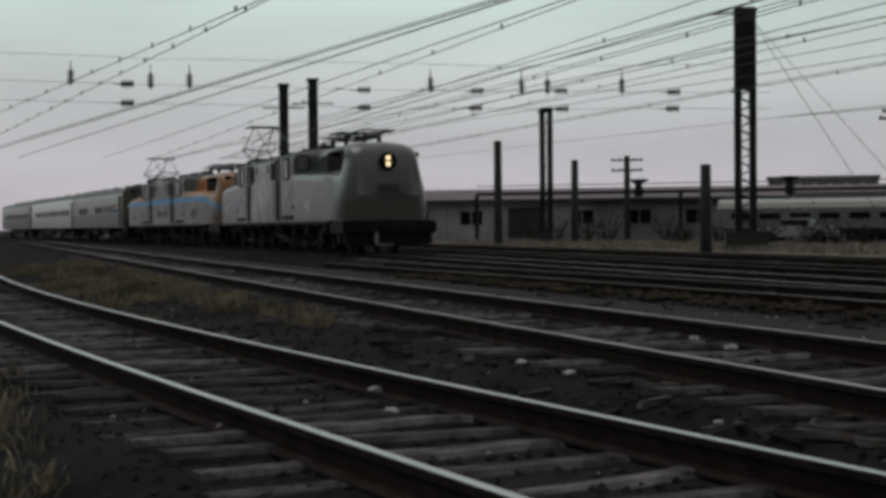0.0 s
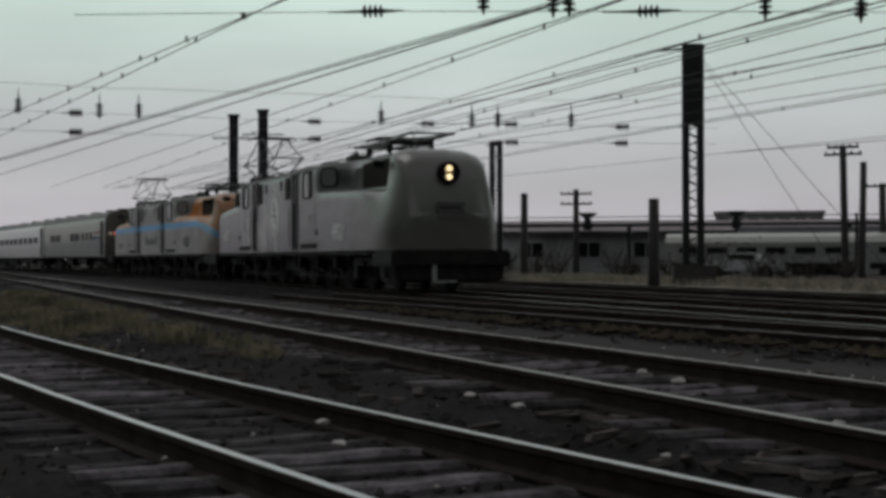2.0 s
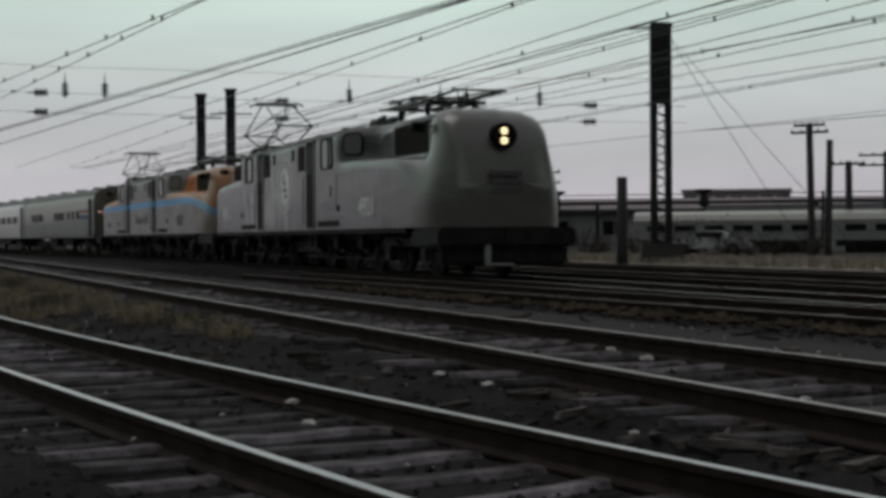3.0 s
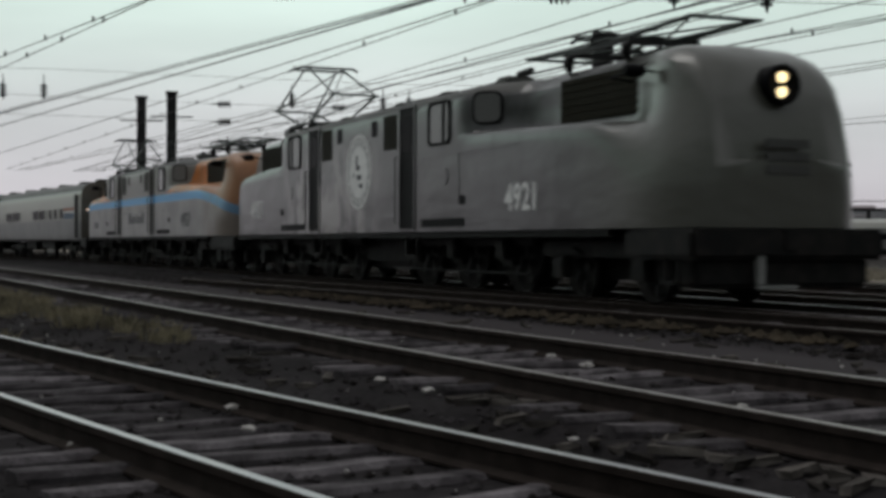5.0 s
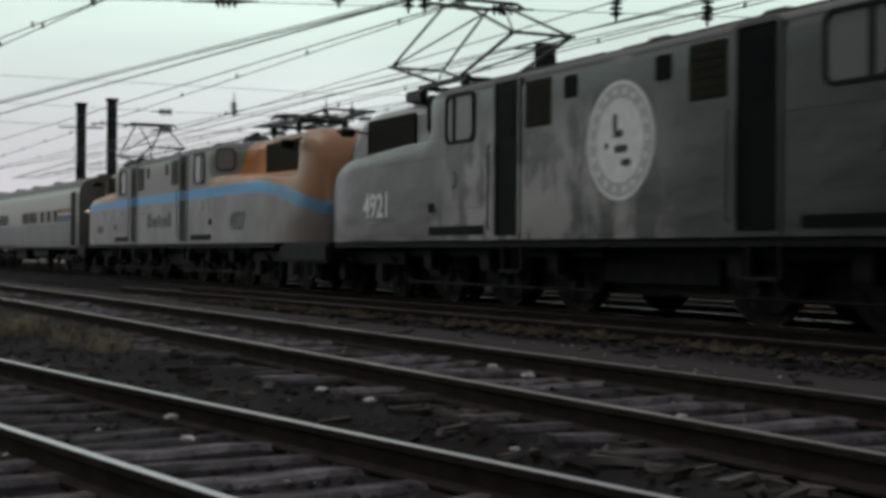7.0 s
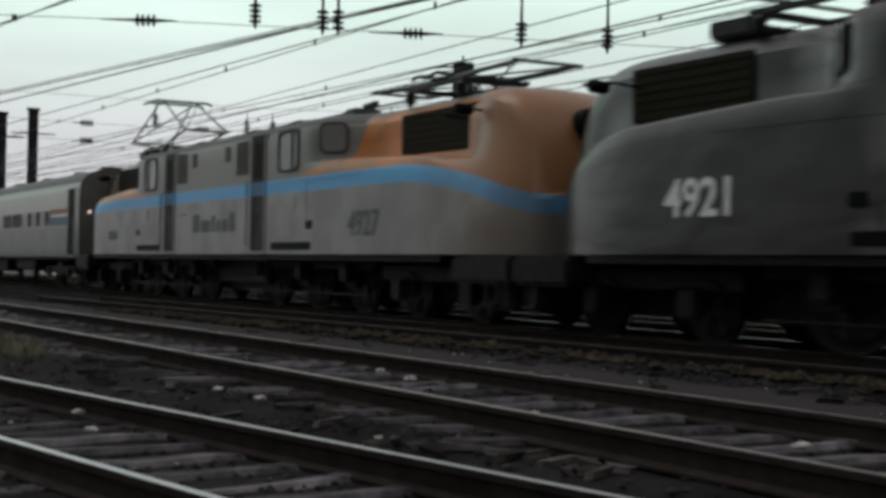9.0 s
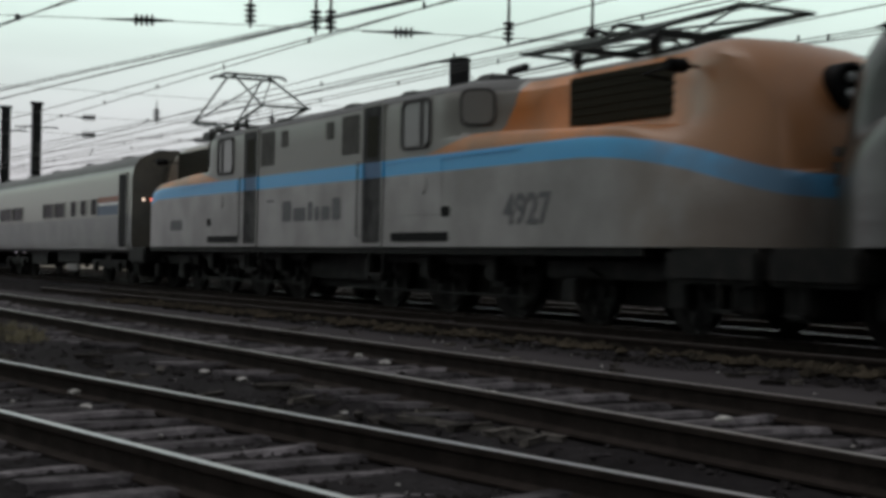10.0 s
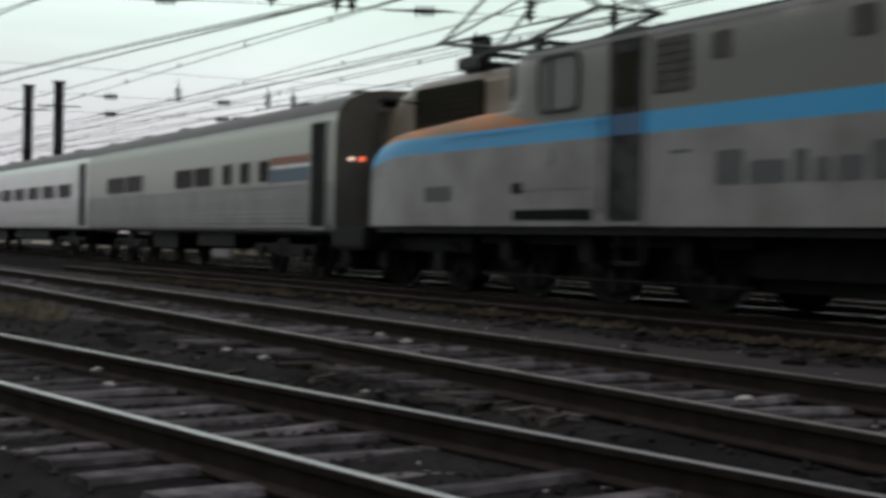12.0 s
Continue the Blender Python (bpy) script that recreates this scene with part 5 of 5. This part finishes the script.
def long_shed(label, x, y, turn, length, depth, height, walls, roof, bays, glass=True):
    """A long low building: wall, roof with an eave, pilasters and window openings."""
    t = thing("shed", label, "building", "buildings behind the yard")
    part("wall", boxes((0, length, 0, depth, 0, height)), walls, t)
    bm = bmesh.new()
    a = [bm.verts.new(v) for v in ((-0.4, -0.5, height), (length + 0.4, -0.5, height), (length + 0.4, depth / 2, height + 0.9), (-0.4, depth / 2, height + 0.9), (-0.4, depth + 0.5, height), (length + 0.4, depth + 0.5, height))]
    bm.faces.new((a[0], a[1], a[2], a[3]))
    bm.faces.new((a[3], a[2], a[5], a[4]))
    bm.faces.new((a[0], a[3], a[4]))
    bm.faces.new((a[1], a[5], a[2]))
    bm.faces.new((a[0], a[4], a[5], a[1]))
    part("roof", bm, roof, t)
    part("fascia", boxes((-0.4, length + 0.4, -0.56, -0.44, height - 0.22, height)), M_farroof, t)
    r = random.Random(int(length))
    for k in range(bays):
        x0 = length * (k + 0.5) / bays
        part("pilaster", boxes((x0 - length / bays * 0.5 - 0.15, x0 - length / bays * 0.5 + 0.15, -0.14, 0.0, 0, height - 0.25)), walls, t)
        if glass and r.random() < 0.75:
            w = part("window", boxes((x0 - 0.8, x0 + 0.8, -0.03, 0.02, height * 0.38, height * 0.72)), M_dglass, t)
            part("window_frame", boxes((x0 - 0.88, x0 + 0.88, -0.06, 0.0, height * 0.72, height * 0.76), (x0 - 0.88, x0 + 0.88, -0.09, 0.0, height * 0.34, height * 0.38), (x0 - 0.04, x0 + 0.04, -0.06, 0.0, height * 0.38, height * 0.72)), walls, w)
        elif glass:
            part("loading_door", boxes((x0 - 1.3, x0 + 1.3, -0.05, 0.02, 0, height * 0.8)), M_farroof, t)
    return wall_frame(t, x, y, turn)


long_shed("long dark warehouse with a dull red-brown roof", -95.0, 30.0, 56, 44.0, 12.0, 2.9, M_brickwall, M_pinkroof, 11)
long_shed("low pale shed with a dark sloping roof", -74.5, 59.0, 50, 16.0, 9.0, 2.6, M_palewall, M_farroof, 4)
long_shed("low dark lineside building", -73.0, 49.5, 52, 12.0, 5.0, 2.1, M_brickwall, M_farroof, 3, False)


def block(label, x, y, turn, length, depth, height, rows, cols):
    t = thing("far_building", label, "building", "buildings behind the yard")
    part("wall", boxes((0, length, 0, depth, 0, height)), M_palewall, t)
    part("parapet", boxes((-0.2, length + 0.2, -0.2, depth + 0.2, height, height + 0.4)), M_palewall, t)
    for i in range(rows):
        for j in range(cols):
            x0 = length * (j + 0.5) / cols
            z0 = height * (i + 0.35) / rows
            part("window", boxes((x0 - 0.7, x0 + 0.7, -0.05, 0.02, z0, z0 + height / rows * 0.5)), M_dglass, t)
    return wall_frame(t, x, y, turn)


block("pale flat-roofed building far behind the yard", -150.5, 98.0, 55, 13.5, 8, 6.6, 2, 7)


def parked_coach(x, y, turn, length):
    t = thing("parked_coach", "parked silver passenger coach seen across the yard", "railway coach", "parked coaches")
    bm = bmesh.new()
    ring = [(-1.4, 0.75), (-1.45, 1.9), (-1.3, 2.2), (-0.8, 2.38), (0, 2.42), (0.8, 2.38), (1.3, 2.2), (1.45, 1.9), (1.4, 0.75)]
    a = [bm.verts.new((0, u, v)) for u, v in ring]
    b = [bm.verts.new((length, u, v)) for u, v in ring]
    for k in range(len(ring) - 1):
        bm.faces.new((a[k], b[k], b[k + 1], a[k + 1]))
    bm.faces.new(a)
    bm.faces.new(b[::-1])
    bmesh.ops.recalc_face_normals(bm, faces=bm.faces)
    part("body", bm, M_stainless, t)
    n = int(length / 1.7)
    for k in range(n):
        part("window", boxes((0.8 + 1.6 * k, 1.9 + 1.6 * k, -1.49, -1.42, 1.28, 1.62)), M_dglass, t)
    part("underframe", boxes((0.3, length - 0.3, -1.3, 1.3, 0.4, 0.76)), M_black, t)
    for xx in (2.2, length - 2.2):
        part("truck", boxes((xx - 1.3, xx + 1.3, -1.1, 1.1, 0.05, 0.45)), M_black, t)
    return wall_frame(t, x, y, turn)


parked_coach(-69.0, 41.8, 50, 10.5)
parked_coach(-62.0, 50.1, 50, 12.0)


def automobile(x, y, turn):
    t = thing("parked_car", "small white car parked beside the far verge", "car")
    bm = bmesh.new()
    prof = [(0, 0.35), (0.05, 0.75), (1.0, 0.85), (1.5, 1.28), (2.7, 1.3), (3.3, 0.9), (4.1, 0.82), (4.2, 0.35)]
    a = [bm.verts.new((u, -0.8, v)) for u, v in prof]
    b = [bm.verts.new((u, 0.8, v)) for u, v in prof]
    for k in range(len(prof)):
        j = (k + 1) % len(prof)
        bm.faces.new((a[k], a[j], b[j], b[k]))
    bm.faces.new(a)
    bm.faces.new(b[::-1])
    bmesh.ops.recalc_face_normals(bm, faces=bm.faces)
    bmesh.ops.bevel(bm, geom=list(bm.edges), offset=0.06, segments=2, affect="EDGES")
    part("body", bm, M_carwhite, t)
    part("side_window", boxes((1.4, 2.75, -0.812, -0.79, 0.92, 1.2)), M_dglass, t)
    for xx in (0.8, 3.3):
        for s in (-1, 1):
            w = part("wheel", lathe(bmesh.new(), [(0.31, -0.1), (0.33, -0.06), (0.33, 0.06), (0.31, 0.1)], Matrix.Translation((xx, s * 0.74, 0.33)) @ pose(0, 0, 0, 90, 0, 0), 18), M_black, t)
            part("hubcap", lathe(bmesh.new(), [(0.18, -0.115), (0.18, 0.115)], Matrix.Translation((xx, s * 0.74, 0.33)) @ pose(0, 0, 0, 90, 0, 0), 14), M_tyre, w)
    return wall_frame(t, x, y, turn)


automobile(-60.6, 38.6, 52)


def pipe_bridge():
    """The long dark girder that runs across behind the yard on posts."""
    t = thing("girder_bridge", "long dark steel girder on posts behind the yard", "girder bridge")
    for k in range(10):
        x0 = k * 7.0
        part("girder", boxes((x0, x0 + 7.0, -0.15, 0.15, 3.1, 3.3)), M_poleblack, t)
        part("post", boxes((x0 - 0.12, x0 + 0.12, -0.12, 0.12, 0, 3.1)), M_poleblack, t)
    part("handrail", tube(bmesh.new(), [(0, 0, 3.75), (70, 0, 3.75)], 0.03, 4), M_poleblack, t)
    return wall_frame(t, -88.0, 34.0, 52)


pipe_bridge()


# Dark flared shape on the roof line; its use is not known.
def vent(x, y, z):
    t = thing("roof_ventilator", "dark flared shape of unknown use on the roof line", "ventilator", "roof ventilators")
    bm = bmesh.new()
    lathe(bm, [(0.5, -1.0), (0.5, 0.0), (0.35, 0.15), (0.4, 0.4), (1.05, 0.75), (1.1, 0.9), (0.2, 0.95)], Matrix.Identity(4), 12)
    part("cowl", bm, M_poleblack, t)
    t.matrix_basis = pose(x, y, z) @ Matrix.Diagonal((0.62, 0.62, 0.62, 1))
    return t


for x, y, z in ((-84.4, 44.6, 3.4), (-77.9, 52.4, 3.4)):
    vent(x, y, z)

# scrub along the warehouse wall
rb = random.Random(61)


def scrub(x, y, size, seed):
    r = random.Random(seed)
    t = thing("shrub", "leafless brown scrub growing along a wall", "shrub", "scrub behind the yard")
    bm = bmesh.new()
    for k in range(26):
        a, l, up = r.uniform(0, 6.28), size * r.uniform(0.5, 1.0), r.uniform(0.5, 1.2)
        m = Vector((math.cos(a) * l * 0.35, math.sin(a) * l * 0.35, l * up * 0.6))
        tube(bm, [(0, 0, -0.1), m, m + Vector((math.cos(a + 0.5) * l * 0.35, math.sin(a + 0.5) * l * 0.35, l * up * 0.45))], 0.018, 3)
    part("stem_clump", bm, M_bush, t)
    vs, fs = [], []
    for k in range(260):
        c = Vector((r.gauss(0, 0.38), r.gauss(0, 0.38), abs(r.gauss(0.5, 0.3)))) * size
        q = [c + Vector((r.uniform(-1, 1), r.uniform(-1, 1), r.uniform(-1, 1))) * 0.09 for _ in range(3)]
        n = len(vs)
        vs += [tuple(v) for v in q]
        fs.append((n, n + 1, n + 2))
    me = bpy.data.meshes.new("twig_clump")
    me.from_pydata(vs, [], fs)
    me.materials.append(M_bush)
    tw = new("twig_clump", me)
    tw.parent = t
    tagged(tw, kind="stuff")
    t.matrix_basis = pose(x, y, -0.2)
    return t


for k in range(13):
    scrub(-70 + 1.9 * k + rb.uniform(-1, 1), 30.5 + 0.85 * k + rb.uniform(-1, 1), rb.uniform(0.8, 1.9), k)


# ---------------------------------------------------------------- what moves
RUN = ((0, -54.0), (0.5, -51.33), (1, -48.67), (1.5, -46.02), (2, -43.36), (2.5, -40.66), (3, -37.93), (3.6, -34.65), (4.2, -31.3), (4.8, -27.92), (5, -26.71), (5.5, -23.61), (6, -20.71),
       (6.5, -17.75), (7, -14.66), (7.6, -11.07), (8.2, -7.5), (8.8, -4.02), (9, -2.80), (9.5, -0.22), (10, 2.80), (10.5, 6.06), (11, 9.21), (11.5, 12.38), (12, 15.22))


def along(t):
    for (a, p), (b, q) in zip(RUN, RUN[1:]):
        if t <= b:
            return p + (q - p) * (t - a) / (b - a)
    return RUN[-1][1]


def vehicle_pose(s, half):
    """A vehicle rests on the line by its two trucks."""
    p, q = line(s + half)[0], line(s - half)[0]
    m, d = (p + q) / 2, p - q
    return pose(m.x, m.y, 0.0, 0, 0, math.degrees(math.atan2(d.y, d.x)))


def motions():
    train = ((loco_lead, 0.0, 6.0), (loco_second, 24.23, 6.0), (coach_one, 46.15, 6.0), (coach_two, 68.8, 8.9), (coach_three, 94.3, 8.9))
    for vehicle, back, half in train:
        walk(vehicle, [(t, vehicle_pose(s - back, half)) for t, s in RUN])
    for ob, x, r in ROLLING:
        walk(ob, [(k / 10, pose(x, 0, r, 0, math.degrees((along(k / 10) - RUN[0][1]) / r), 0)) for k in range(121)])


motions()
